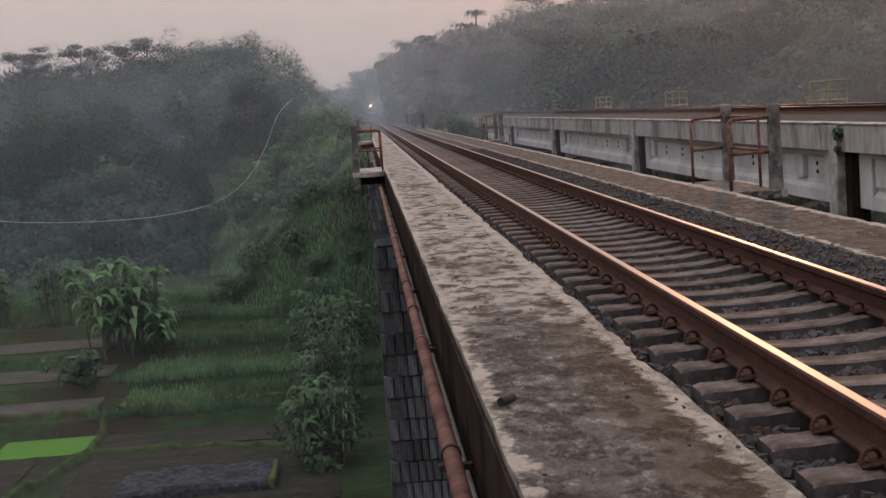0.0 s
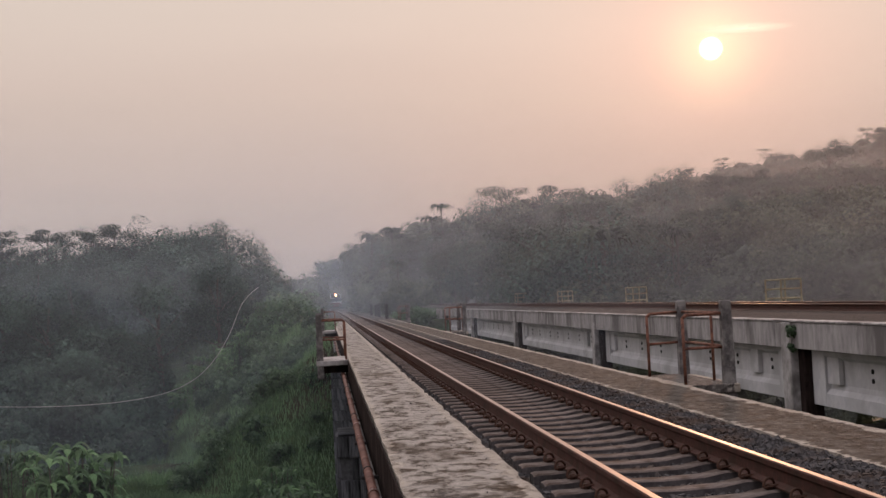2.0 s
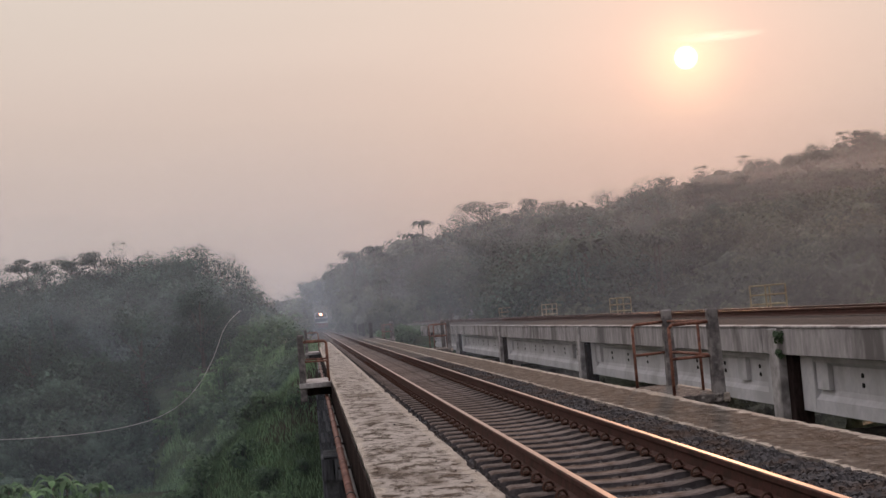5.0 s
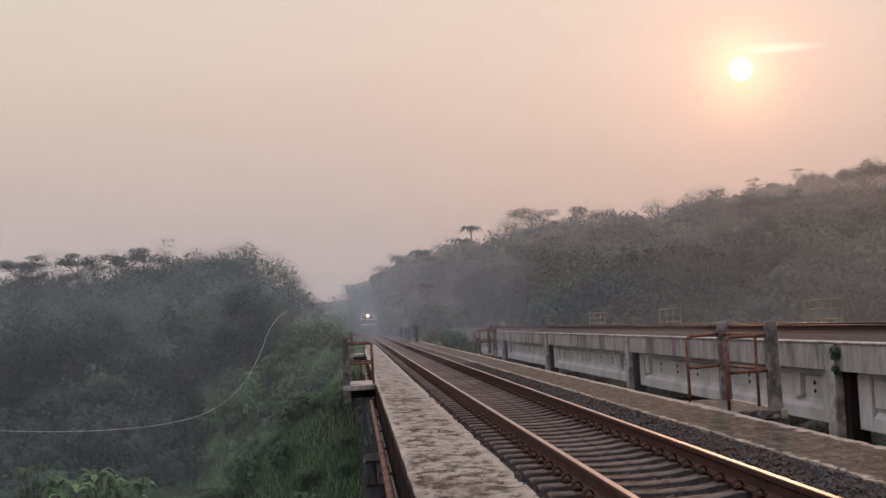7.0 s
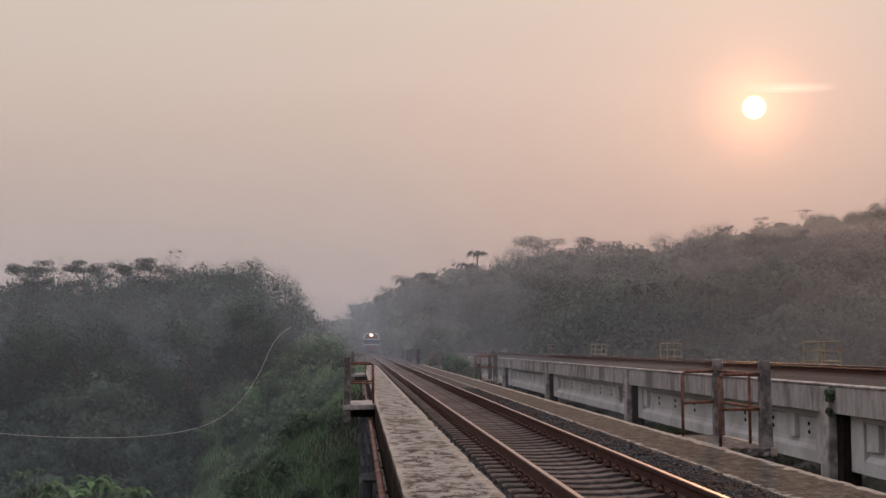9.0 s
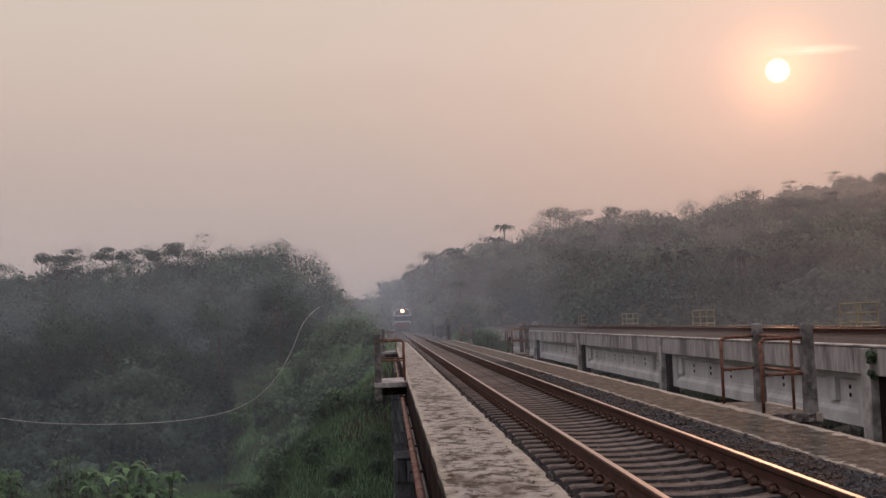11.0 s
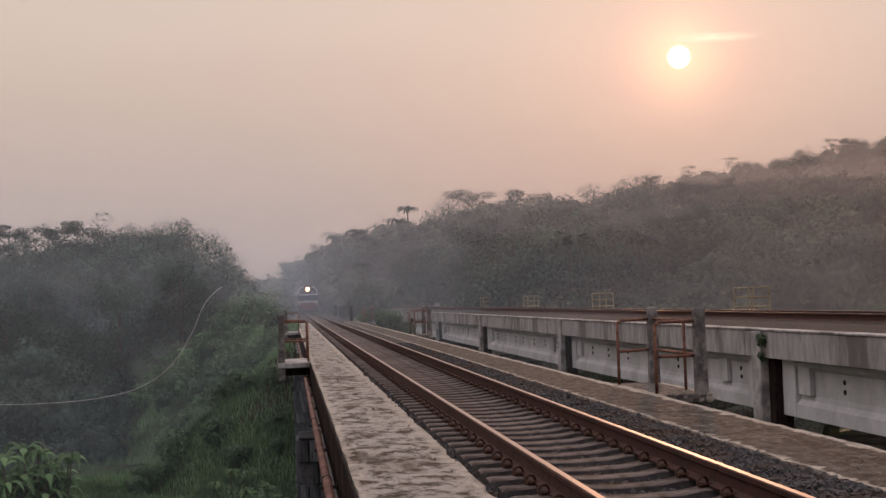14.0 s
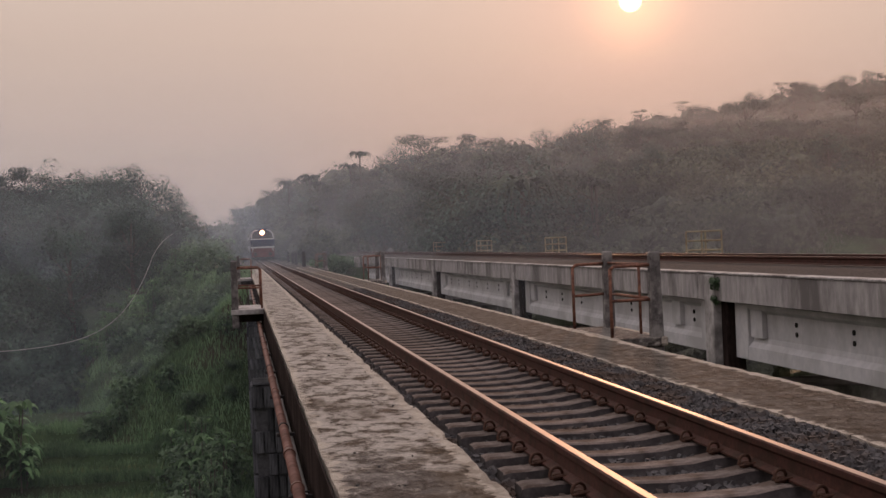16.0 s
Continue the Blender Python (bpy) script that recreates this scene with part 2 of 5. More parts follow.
    nt.links.new(col, b.inputs["Base Color"])
    rr = ramp_node(nt, pf, ((0.0, (0.9, 0.9, 0.9)), (1.0, (0.78, 0.78, 0.78))))
    nt.links.new(rr, b.inputs["Roughness"])
    b.inputs["Specular IOR Level"].default_value = 0.07
    bump_node(nt, b, mix_node(nt, 0.5, pf, fine), 1.0, 0.03)
    return m


M = {}
M["walkway"] = walkway_material()
# Near-black concrete for edge beams, refuge beams and the bearing-gap boxes.
M["fascia"] = surface("near_black_concrete", (0.010, 0.007, 0.0065), (0.030, 0.021, 0.019), 14, 0.95, stain=(0.042, 0.030, 0.027), stain_scale=2.0, stretch=(1, 1, 0.35), spec=0.02)
M["girder"] = surface("grey_concrete", (0.40, 0.40, 0.41), (0.54, 0.535, 0.53), 6, 0.85, stain=(0.36, 0.355, 0.35), stain_scale=1.0, stretch=(1, 0.7, 0.6), bump=0.15)
M["slab"] = surface("weathered_slab_concrete", (0.20, 0.19, 0.185), (0.46, 0.44, 0.42), 7, 0.9, stain=(0.13, 0.12, 0.115), stain_scale=1.3, stretch=(1, 0.8, 0.7), bump=0.35)
M["slab_edge"] = surface("streaked_slab_edge", (0.20, 0.19, 0.19), (0.42, 0.40, 0.385), 5, 0.9, stain=(0.135, 0.125, 0.12), stain_scale=1.1, stretch=(1, 1.0, 0.35), bump=0.35)
M["post"] = surface("dark_lichened_concrete", (0.045, 0.042, 0.042), (0.13, 0.12, 0.115), 16, 0.9, stain=(0.19, 0.18, 0.17), stain_scale=5, bump=0.5, piece=0.2)
M["pier"] = surface("pier_stone", (0.07, 0.074, 0.082), (0.17, 0.175, 0.19), 7, 0.9, stain=(0.05, 0.053, 0.058), stain_scale=2.5, bump=0.6, dist=0.03, piece=0.5, stretch=(1, 1, 0.35))
M["mortar"] = surface("grey_mortar", (0.055, 0.057, 0.062), (0.12, 0.123, 0.13), 12, 0.9)
M["rust"] = surface("rail_rust", (0.034, 0.015, 0.012), (0.085, 0.036, 0.027), 30, 0.75, stain=(0.035, 0.018, 0.012), stain_scale=6, bump=0.3, dist=0.004)
M["railhead"] = surface("worn_rail_steel", (0.21, 0.155, 0.13), (0.35, 0.27, 0.23), 40, 0.5, 1.0, 0.05, 0.001, stretch=(1, 0.05, 1))
# Sleeper sides darker, tops paler: dust, and shading painted into the two colours.
M["sleeper"] = surface("sleeper_shaded_side", (0.040, 0.036, 0.037), (0.095, 0.084, 0.082), 18, 0.92, stain=(0.035, 0.030, 0.028), stain_scale=3.5, bump=0.45, piece=0.22)
M["sleeper_top"] = surface("dusty_lit_sleeper_top", (0.080, 0.063, 0.056), (0.185, 0.150, 0.132), 22, 0.92, stain=(0.065, 0.046, 0.037), stain_scale=4.5, bump=0.5, piece=0.22)
M["stone"] = surface("ballast_stone", (0.022, 0.021, 0.022), (0.105, 0.098, 0.098), 12, 0.85, stain=(0.07, 0.05, 0.04), stain_scale=2.0, bump=0.5, dist=0.006)
M["bed"] = surface("ballast_bed", (0.025, 0.021, 0.02), (0.10, 0.088, 0.08), 26, 0.95, bump=1.0, dist=0.03)
M["clip"] = surface("rusty_clip", (0.03, 0.017, 0.013), (0.09, 0.045, 0.03), 40, 0.7, 0.2)
M["pipe"] = surface("rusty_pipe_paint", (0.13, 0.062, 0.046), (0.23, 0.125, 0.098), 6, 0.5, stain=(0.10, 0.048, 0.036), stain_scale=2, bump=0.15, dist=0.003)
M["cagepipe"] = surface("rusty_railing", (0.11, 0.05, 0.034), (0.23, 0.11, 0.075), 24, 0.65, stain=(0.07, 0.032, 0.024), stain_scale=7)
M["conduit"] = surface("grey_conduit", (0.22, 0.21, 0.20), (0.36, 0.35, 0.33), 12, 0.55)
M["bracket"] = surface("black_bracket", (0.02, 0.018, 0.018), (0.05, 0.045, 0.045), 20, 0.7)
M["yellow"] = surface("faded_yellow_paint", (0.20, 0.17, 0.10), (0.36, 0.315, 0.20), 12, 0.6, stain=(0.20, 0.14, 0.08), stain_scale=4)
M["hole"] = surface("dark_recess", (0.01, 0.01, 0.01), (0.03, 0.028, 0.026), 20, 0.95)
M["wire"] = surface("pale_cable", (0.30, 0.29, 0.26), (0.5, 0.48, 0.44), 5, 0.6)
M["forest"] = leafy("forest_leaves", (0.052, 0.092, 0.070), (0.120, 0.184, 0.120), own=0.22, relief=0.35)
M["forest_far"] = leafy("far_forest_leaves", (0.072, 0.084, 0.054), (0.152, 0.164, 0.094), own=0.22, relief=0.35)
M["bush"] = leafy("bush_leaves", (0.050, 0.092, 0.052), (0.125, 0.190, 0.100), through=0.35)
M["feathery"] = leafy("dark_feathery_leaves", (0.022, 0.030, 0.019), (0.056, 0.068, 0.038), through=0.2, own=0.3)
M["banana"] = leafy("broad_leaves", (0.052, 0.112, 0.050), (0.140, 0.235, 0.104), through=0.35)
M["grassblade"] = leafy("grass_blades", (0.062, 0.116, 0.060), (0.150, 0.226, 0.116), through=0.35)
M["bark"] = surface("bark", (0.05, 0.042, 0.036), (0.14, 0.12, 0.10), 9, 0.9, stretch=(1, 1, 0.3))
M["seedling"] = surface("rice_seedlings", (0.055, 0.155, 0.02), (0.12, 0.27, 0.045), 30, 0.8, bump=0.8, dist=0.05)
M["mud"] = surface("paddy_mud", (0.022, 0.019, 0.016), (0.075, 0.064, 0.049), 4.0, 0.9, stain=(0.026, 0.036, 0.019), stain_scale=0.9, stretch=(0.6, 1.6, 1), bump=1.0, dist=0.12)
M["stubble"] = surface("grassy_paddy", (0.04, 0.065, 0.018), (0.12, 0.14, 0.045), 5, 0.9, stain=(0.085, 0.07, 0.04), stain_scale=0.5, bump=0.8, dist=0.06)
M["bund"] = surface("bund_grass", (0.030, 0.052, 0.018), (0.080, 0.120, 0.040), 6, 0.9, stain=(0.045, 0.04, 0.025), stain_scale=1.5, bump=1.0, dist=0.08)
M["rubble"] = surface("dark_rubble", (0.018, 0.019, 0.022), (0.11, 0.11, 0.12), 4.5, 0.9, stain=(0.03, 0.03, 0.034), stain_scale=2.2, bump=1.0, dist=0.12)
M["train_blue"] = surface("dark_blue_paint", (0.013, 0.021, 0.050), (0.022, 0.034, 0.080), 3, 0.4, bump=0)
M["dry_mud"] = surface("drying_paddy_mud", (0.045, 0.040, 0.036), (0.125, 0.112, 0.098), 2.6, 0.85, stain=(0.045, 0.055, 0.03), stain_scale=0.9, stretch=(0.5, 1.8, 1), bump=1.0, dist=0.1)
M["train_red"] = surface("dark_red_paint", (0.10, 0.012, 0.014), (0.16, 0.022, 0.024), 3, 0.4, bump=0)
M["train_white"] = surface("white_paint", (0.55, 0.55, 0.54), (0.75, 0.75, 0.73), 3, 0.45, bump=0)
M["train_dark"] = surface("underframe_black", (0.012, 0.012, 0.012), (0.03, 0.028, 0.026), 6, 0.7)
M["coach"] = surface("coach_paint", (0.30, 0.30, 0.31), (0.42, 0.42, 0.43), 3, 0.4, bump=0)
mg, ntg, bg_ = node_mat("cab_glass")
bg_.inputs["Base Color"].default_value = (0.01, 0.012, 0.014, 1)
bg_.inputs["Roughness"].default_value = 0.08
M["glass"] = mg
mh, nth, bh = node_mat("headlamp_glow")
bh.inputs["Emission Color"].default_value = (1.0, 0.36, 0.19, 1)
bh.inputs["Emission Strength"].default_value = 14.0
M["lamp"] = mh


def ground_material():
    m, nt, b = node_mat("grassy_ground")
    g = noise_node(nt, 1.1, 8, 0.7)
    col = ramp_node(nt, g, ((0.3, (0.024, 0.044, 0.020)), (0.55, (0.048, 0.080, 0.033)), (0.75, (0.080, 0.112, 0.048))))
    s = noise_node(nt, 0.12, 4)
    col = mix_node(nt, ramp_node(nt, s, ((0.5, (0, 0, 0)), (0.65, (1, 1, 1)))), col, (0.05, 0.042, 0.028))
    nt.links.new(col, b.inputs["Base Color"])
    b.inputs["Roughness"].default_value = 0.95
    b.inputs["Specular IOR Level"].default_value = 0.1
    bump_node(nt, b, noise_node(nt, 3.5, 6, 0.75), 1.0, 0.3)
    return m


def mist_material(name, amount, low, high, east):
    """Thin morning mist on a flat sheet: mostly clear, the rest scatters the light that falls on it; thins out with
    height. Its sunlit tint is painted by x.
    """
    m, nt, _ = node_mat(name)
    nt.nodes.remove(_)
    co = nt.nodes.new("ShaderNodeTexCoord")
    sep = nt.nodes.new("ShaderNodeSeparateXYZ")
    nt.links.new(co.outputs["Object"], sep.inputs[0])
    mr = nt.nodes.new("ShaderNodeMapRange")
    mr.interpolation_type = "SMOOTHSTEP"
    mr.inputs["From Min"].default_value, mr.inputs["From Max"].default_value = high, low
    mr.inputs["To Min"].default_value, mr.inputs["To Max"].default_value = 0.0, amount
    nt.links.new(sep.outputs["Z"], mr.inputs["Value"])
    nz = noise_node(nt, 0.03, 4, 0.5, (1.0, 1.0, 2.2))
    nr = nt.nodes.new("ShaderNodeMapRange")
    nr.inputs["From Min"].default_value, nr.inputs["From Max"].default_value = 0.3, 0.7
    nr.inputs["To Min"].default_value, nr.inputs["To Max"].default_value = 0.85, 1.15
    nt.links.new(nz, nr.inputs["Value"])
    mu = nt.nodes.new("ShaderNodeMath")
    mu.operation = "MULTIPLY"
    nt.links.new(mr.outputs[0], mu.inputs[0]), nt.links.new(nr.outputs[0], mu.inputs[1])
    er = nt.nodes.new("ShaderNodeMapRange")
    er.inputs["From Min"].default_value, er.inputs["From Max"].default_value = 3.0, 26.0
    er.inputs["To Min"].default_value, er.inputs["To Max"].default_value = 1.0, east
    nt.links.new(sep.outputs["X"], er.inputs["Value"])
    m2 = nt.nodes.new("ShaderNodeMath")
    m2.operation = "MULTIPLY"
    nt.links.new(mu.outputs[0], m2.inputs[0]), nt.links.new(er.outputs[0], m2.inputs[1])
    mu = m2
    tp, df, tl = nt.nodes.new("ShaderNodeBsdfTransparent"), nt.nodes.new("ShaderNodeBsdfDiffuse"), nt.nodes.new("ShaderNodeBsdfTranslucent")
    # scattered sunlight painted as a tint: bluish over the shaded valley, warmer sunward
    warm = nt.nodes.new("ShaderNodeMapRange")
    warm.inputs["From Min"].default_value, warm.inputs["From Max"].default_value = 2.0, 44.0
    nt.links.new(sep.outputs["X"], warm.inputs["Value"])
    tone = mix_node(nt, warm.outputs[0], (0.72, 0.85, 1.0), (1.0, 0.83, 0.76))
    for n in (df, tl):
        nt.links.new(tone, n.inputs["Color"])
    h = nt.nodes.new("ShaderNodeMixShader")
    nt.links.new(df.outputs[0], h.inputs[1]), nt.links.new(tl.outputs[0], h.inputs[2])
    a = nt.nodes.new("ShaderNodeMixShader")
    nt.links.new(mu.outputs[0], a.inputs[0]), nt.links.new(tp.outputs[0], a.inputs[1]), nt.links.new(h.outputs[0], a.inputs[2])
    nt.links.new(a.outputs[0], nt.nodes["Material Output"].inputs[0])
    return m


M["ground"] = ground_material()


# ---- building helpers ----
def mesh_of(bm, material, smooth=False):
    me = bpy.data.meshes.new("mesh")
    bm.normal_update()
    bm.to_mesh(me)
    bm.free()
    for mt in (material if isinstance(material, (list, tuple)) else [material]):
        me.materials.append(mt)
    if smooth:
        for p in me.polygons:
            p.use_smooth = True
    return me


def part(name, bm, material, parent=None, label="", smooth=False):
    """One mesh object from a bmesh (or a mesh) under a thing or a part."""
    ob = new(name, mesh_of(bm, material, smooth) if isinstance(bm, bmesh.types.BMesh) else bm)
    ob.parent = parent
    if label:
        ob["label"] = label
    return ob


def box(bm, x0, x1, y0, y1, z0, z1, bevel=0.0):
    r = bmesh.ops.create_cube(bm, size=1.0)
    for v in r["verts"]:
        v.co = Vector((x0 + (v.co.x + 0.5) * (x1 - x0), y0 + (v.co.y + 0.5) * (y1 - y0), z0 + (v.co.z + 0.5) * (z1 - z0)))
    if bevel:
        es = list({e for v in r["verts"] for e in v.link_edges})
        bmesh.ops.bevel(bm, geom=es, offset=bevel, segments=1, affect="EDGES")
    return bm


def one_box(*a, bevel=0.01):
    return box(bmesh.new(), *a, bevel=bevel)


def tube(bm, a, b, r, seg=8, r2=None):
    a, b = Vector(a), Vector(b)
    d = b - a
    m = Matrix.Translation((a + b) / 2) @ d.to_track_quat("Z", "Y").to_matrix().to_4x4()
    bmesh.ops.create_cone(bm, cap_ends=True, segments=seg, radius1=r, radius2=r if r2 is None else r2, depth=d.length, matrix=m)
    return bm


def sweep(bm, pts, r, seg=6):
    """A round bar bent along a line of points, as one skin."""
    rings = []
    pts = [Vector(p) for p in pts]
    for i, p in enumerate(pts):
        d = (pts[min(i + 1, len(pts) - 1)] - pts[max(i - 1, 0)]).normalized()
        q = d.to_track_quat("Z", "Y")
        rings.append([bm.verts.new(p + q @ Vector((r * math.cos(k * 6.2832 / seg), r * math.sin(k * 6.2832 / seg), 0))) for k in range(seg)])
    for a, b in zip(rings, rings[1:]):
        for k in range(seg):
            bm.faces.new((a[k], a[(k + 1) % seg], b[(k + 1) % seg], b[k]))
    bm.faces.new(rings[0][::-1]), bm.faces.new(rings[-1])
    bmesh.ops.recalc_face_normals(bm, faces=bm.faces)
    return bm


def prism(bm, section, y0, y1, axis="y"):
    """Extrude a closed section (list of (x, z)) along y."""
    a = [bm.verts.new((x, y0, z)) for x, z in section]
    b = [bm.verts.new((x, y1, z)) for x, z in section]
    n = len(section)
    for i in range(n):
        j = (i + 1) % n
        bm.faces.new((a[i], a[j], b[j], b[i]))
    bm.faces.new(a[::-1])
    bm.faces.new(b)
    bmesh.ops.recalc_face_normals(bm, faces=bm.faces)
    return bm


def raw_mesh(verts, faces, material, smooth=False):
    me = bpy.data.meshes.new("mesh")
    verts = np.asarray(verts, dtype=np.float32)
    faces = np.asarray(faces, dtype=np.int32)
    me.vertices.add(len(verts))
    me.vertices.foreach_set("co", verts.ravel())
    k = faces.shape[1]
    me.loops.add(faces.size)
    me.loops.foreach_set("vertex_index", faces.ravel())
    me.polygons.add(len(faces))
    me.polygons.foreach_set("loop_start", np.arange(0, faces.size, k, dtype=np.int32))
    me.polygons.foreach_set("use_smooth", np.full(len(faces), smooth))
    me.update(calc_edges=True)
    me.validate()
    me.materials.append(material)
    return me


def empty(name, x, y, z, **tags):
    ob = new(name)
    ob.location = (x, y, z)
    return tagged(ob, **tags)


# ---- ground ----
def smooth(t):
    t = min(1.0, max(0.0, t))
    return t * t * (3 - 2 * t)


def lerp(a, b, t):
    return a + (b - a) * t


def skyline(points, t):
    """Crown height along a ridge, from pairs of bearing and slope."""
    for (a, b), (c, d) in zip(points, points[1:]):
        if a <= t <= c:
            return lerp(b, d, (t - a) / (c - a))
    return points[0][1] if t < points[0][0] else points[-1][1]


# bearings (x over y) and upward slopes of the distant ridge
DISTANT = [(-0.06, 0.011), (-0.03, 0.014), (-0.016, 0.019), (0.0, 0.028), (0.045, 0.042), (0.10, 0.053), (0.15, 0.060), (0.24, 0.075), (0.27, 0.084), (0.30, 0.089), (0.36, 0.098), (0.40, 0.104), (0.47, 0.114), (0.55, 0.118), (1.1, 0.12)]
BRIDGE_END, BANK_Y = 100.0, 80.0
FLOOR = -11.0


def ground_z(x, y):
    """Height of the land: a terraced valley floor, a wooded hill on either side, and the bank that carries the tracks."""
    n = noise.noise((x * 0.02, y * 0.02, 1.3)) * 1.2 + noise.noise((x * 0.09, y * 0.09, 4.1)) * 0.35
    # valley floor, rising in steps away from the bridge
    steps = FLOOR + 0.55 * math.floor(max(0.0, min(6.0, (y - 50) / 5.2)))
    valley = steps if -60 < x < 1.5 and y < 82 else FLOOR + n * 0.3
    # western hill
    w = smooth((y - 80) / 75) * smooth((-1 - x) / 12)
    west = lerp(valley, 0.8 + n * 1.6 + 1.2 * smooth((-x - 15) / 40) - 5 * smooth((y - 165) / 60), w)
    # eastern hill
    e = smooth((x - 15) / 18) * smooth((y - 40) / 70)
    east_top = -1.0 + 6.0 * smooth((x - 10) / 32) + n * 1.5 + 34.0 * smooth((x - 80) / 170) * smooth((y - 150) / 250)
    z = lerp(west, east_top, e)
    far = smooth((y - 120) / 90)
    if x > 8:
        z = max(z, lerp(z, 1.0 + 4.0 * smooth((x - 8) / 14) + n, far))
    if y > 330 and x > -60:
        s = skyline(DISTANT, x / y)
        z = max(z, EYE[2] + min(y, 500) * s * lerp(0.5, 0.97, smooth((y - 360) / 140)) - 5.0 - 0.1 * max(0.0, y - 520))
    # bank of the railway
    dx = max(0.0, 0.3 - 5.0 * smooth((y - 84) / 22) - x, x - 15.0)
    dy = max(0.0, lerp(BANK_Y, 110.5, smooth((x - 5.2) / 1.6)) - y)
    d = math.hypot(dx, dy)
    bank = -0.55 - 0.85 * d + n * 0.25 * min(1.0, d)
    if d < 0.01:
        return -0.5 if y < 145 or x < 6 else max(-0.5, z)
    return max(z, bank)


def build_ground():
    def axis(a, b, mid0, mid1, fine, grow):
        v = list(np.arange(mid0, mid1 + 1e-6, fine))
        s = fine
        while v[-1] < b:
            s *= grow
            v.append(v[-1] + s)
        s = fine
        while v[0] > a:
            s *= grow
            v.insert(0, v[0] - s)
        return v
    xs = axis(-2600, 2600, -45, 24, 0.7, 1.13)
    ys = axis(-1500, 3200, 38, 110, 0.65, 1.12)
    verts = [(x, y, ground_z(x, y)) for y in ys for x in xs]
    w = len(xs)
    faces = [(j * w + i, j * w + i + 1, (j + 1) * w + i + 1, (j + 1) * w + i) for j in range(len(ys) - 1) for i in range(w - 1)]
    ob = new("ground", raw_mesh(verts, faces, M["ground"], True))
    tagged(ob, "grassy valley floor with terraced paddies and wooded hillsides", "ground", kind="structure")


build_ground()


def paddy(name, x0, x1, y0, y1, mat, label, skew=0.0):
    """A flat planted or muddy plot between earth bunds."""
    z = max(ground_z(x0 + 0.3, y0 + 0.4), ground_z(x1 - 0.3, y0 + 0.4))
    bm = bmesh.new()
    n = 10
    top = [bm.verts.new((lerp(x0, x1, i / n) + skew * (y - y0), y + 0.25 * noise.noise((i * 0.7, y, 3)), z + 0.05)) for y in (y0, y1) for i in range(n + 1)]
    low = [bm.verts.new(v.co - Vector((0, 0, 0.6))) for v in top]
    for i in range(n):
        bm.faces.new((top[i], top[i + 1], top[n + 2 + i], top[n + 1 + i]))
        bm.faces.new((low[i], low[i + 1], top[i + 1], top[i]))
    return tagged(part(name, bm, mat), label, "field", "terraced paddies", "structure")


PADDIES = [
    ("field_1", -15.2, -11.6, 52.0, 56.4, "seedling", "bright green rice seedling bed in the valley", 0.0),
    ("field_2", -11.2, -1.6, 43.0, 51.6, "mud", "brown ploughed paddy plot with wet mud", 0.0),
    ("field_3", -11.2, -2.6, 52.0, 55.6, "mud", "bare harvested paddy terrace with dry stalks", 0.0),
    ("field_4", -11.2, -2.6, 57.0, 60.8, "stubble", "grassy green paddy terrace", 0.0),
    ("field_5", -11.4, -2.8, 62.2, 65.9, "stubble", "grassy green paddy terrace", 0.0),
    ("field_6", -11.6, -3.0, 67.4, 71.0, "stubble", "grassy green paddy terrace", 0.0),
    ("field_7", -26.0, -12.2, 57.2, 60.6, "dry_mud", "pale muddy paddy terrace", 0.0),
    ("field_8", -28.0, -12.4, 62.2, 65.9, "dry_mud", "pale muddy paddy terrace", 0.0),
    ("field_9", -30.0, -13.0, 67.4, 71.0, "dry_mud", "pale muddy paddy terrace", 0.0),
    ("field_10", -24.0, -13.2, 43.0, 51.6, "mud", "brown ploughed paddy plot with wet mud", 0.0),
]
for nm, x0, x1, y0, y1, mt, lb, sk in PADDIES:
    paddy(nm, x0, x1, y0, y1, M[mt], lb, sk)


# ---- our bridge ----
WALK_Z = -0.19
L_OUT, L_IN, R_IN, R_OUT = 0.476, 1.41, 3.98, 4.95
TRACK_X = 2.38


def walkway(name, x0, x1, rough_left, rough_right):
    """A cast walkway slab with a broken, uneven edge and a slightly rough top."""
    ys = list(np.arange(-8, 45, 0.11)) + list(np.arange(45, BRIDGE_END + 4.2, 0.6))
    nx = 12
    verts = []
    for y in ys:
        for i in range(nx + 1):
            t = i / nx
            x = lerp(x0, x1, t)
            edge_l = max(0.0, 1 - t * 4) * rough_left
            edge_r = max(0.0, t * 4 - 3) * rough_right
            wob = noise.noise((t * 3, y * 1.7, x0)) + 0.6 * noise.noise((t * 8, y * 6.0, x0 + 5))
            x += 0.028 * wob * (edge_l + edge_r)
            z = WALK_Z + 0.010 * noise.noise((x * 3, y * 1.6, 2)) + 0.004 * noise.noise((x * 14, y * 11, 7))
            z -= 0.02 * abs(wob) * max(edge_l, edge_r)
            verts.append((x, y, z))
    w = nx + 1
    faces = [(j * w + i, j * w + i + 1, (j + 1) * w + i + 1, (j + 1) * w + i) for j in range(len(ys) - 1) for i in range(nx)]
    top = len(verts)
    for j in range(len(ys)):
        for i, sx in ((0, 0), (nx, 0)):
            x, y, z = verts[j * w + i]
            verts.append((x, y, WALK_Z - 0.30))
    for j in range(len(ys) - 1):
        a, b = j * w, (j + 1) * w
        faces.append((b, a, top + 2 * j, top + 2 * j + 2)[::-1])
        faces.append((a + nx, b + nx, top + 2 * j + 3, top + 2 * j + 1)[::-1])
    ob = new(name, raw_mesh(verts, faces, M["walkway"], False))
    return tagged(ob, "worn concrete bridge walkway with dark stains and mud", "walkway", kind="structure")


walkway("walkway_1", L_OUT, L_IN, 0.35, 1.0)
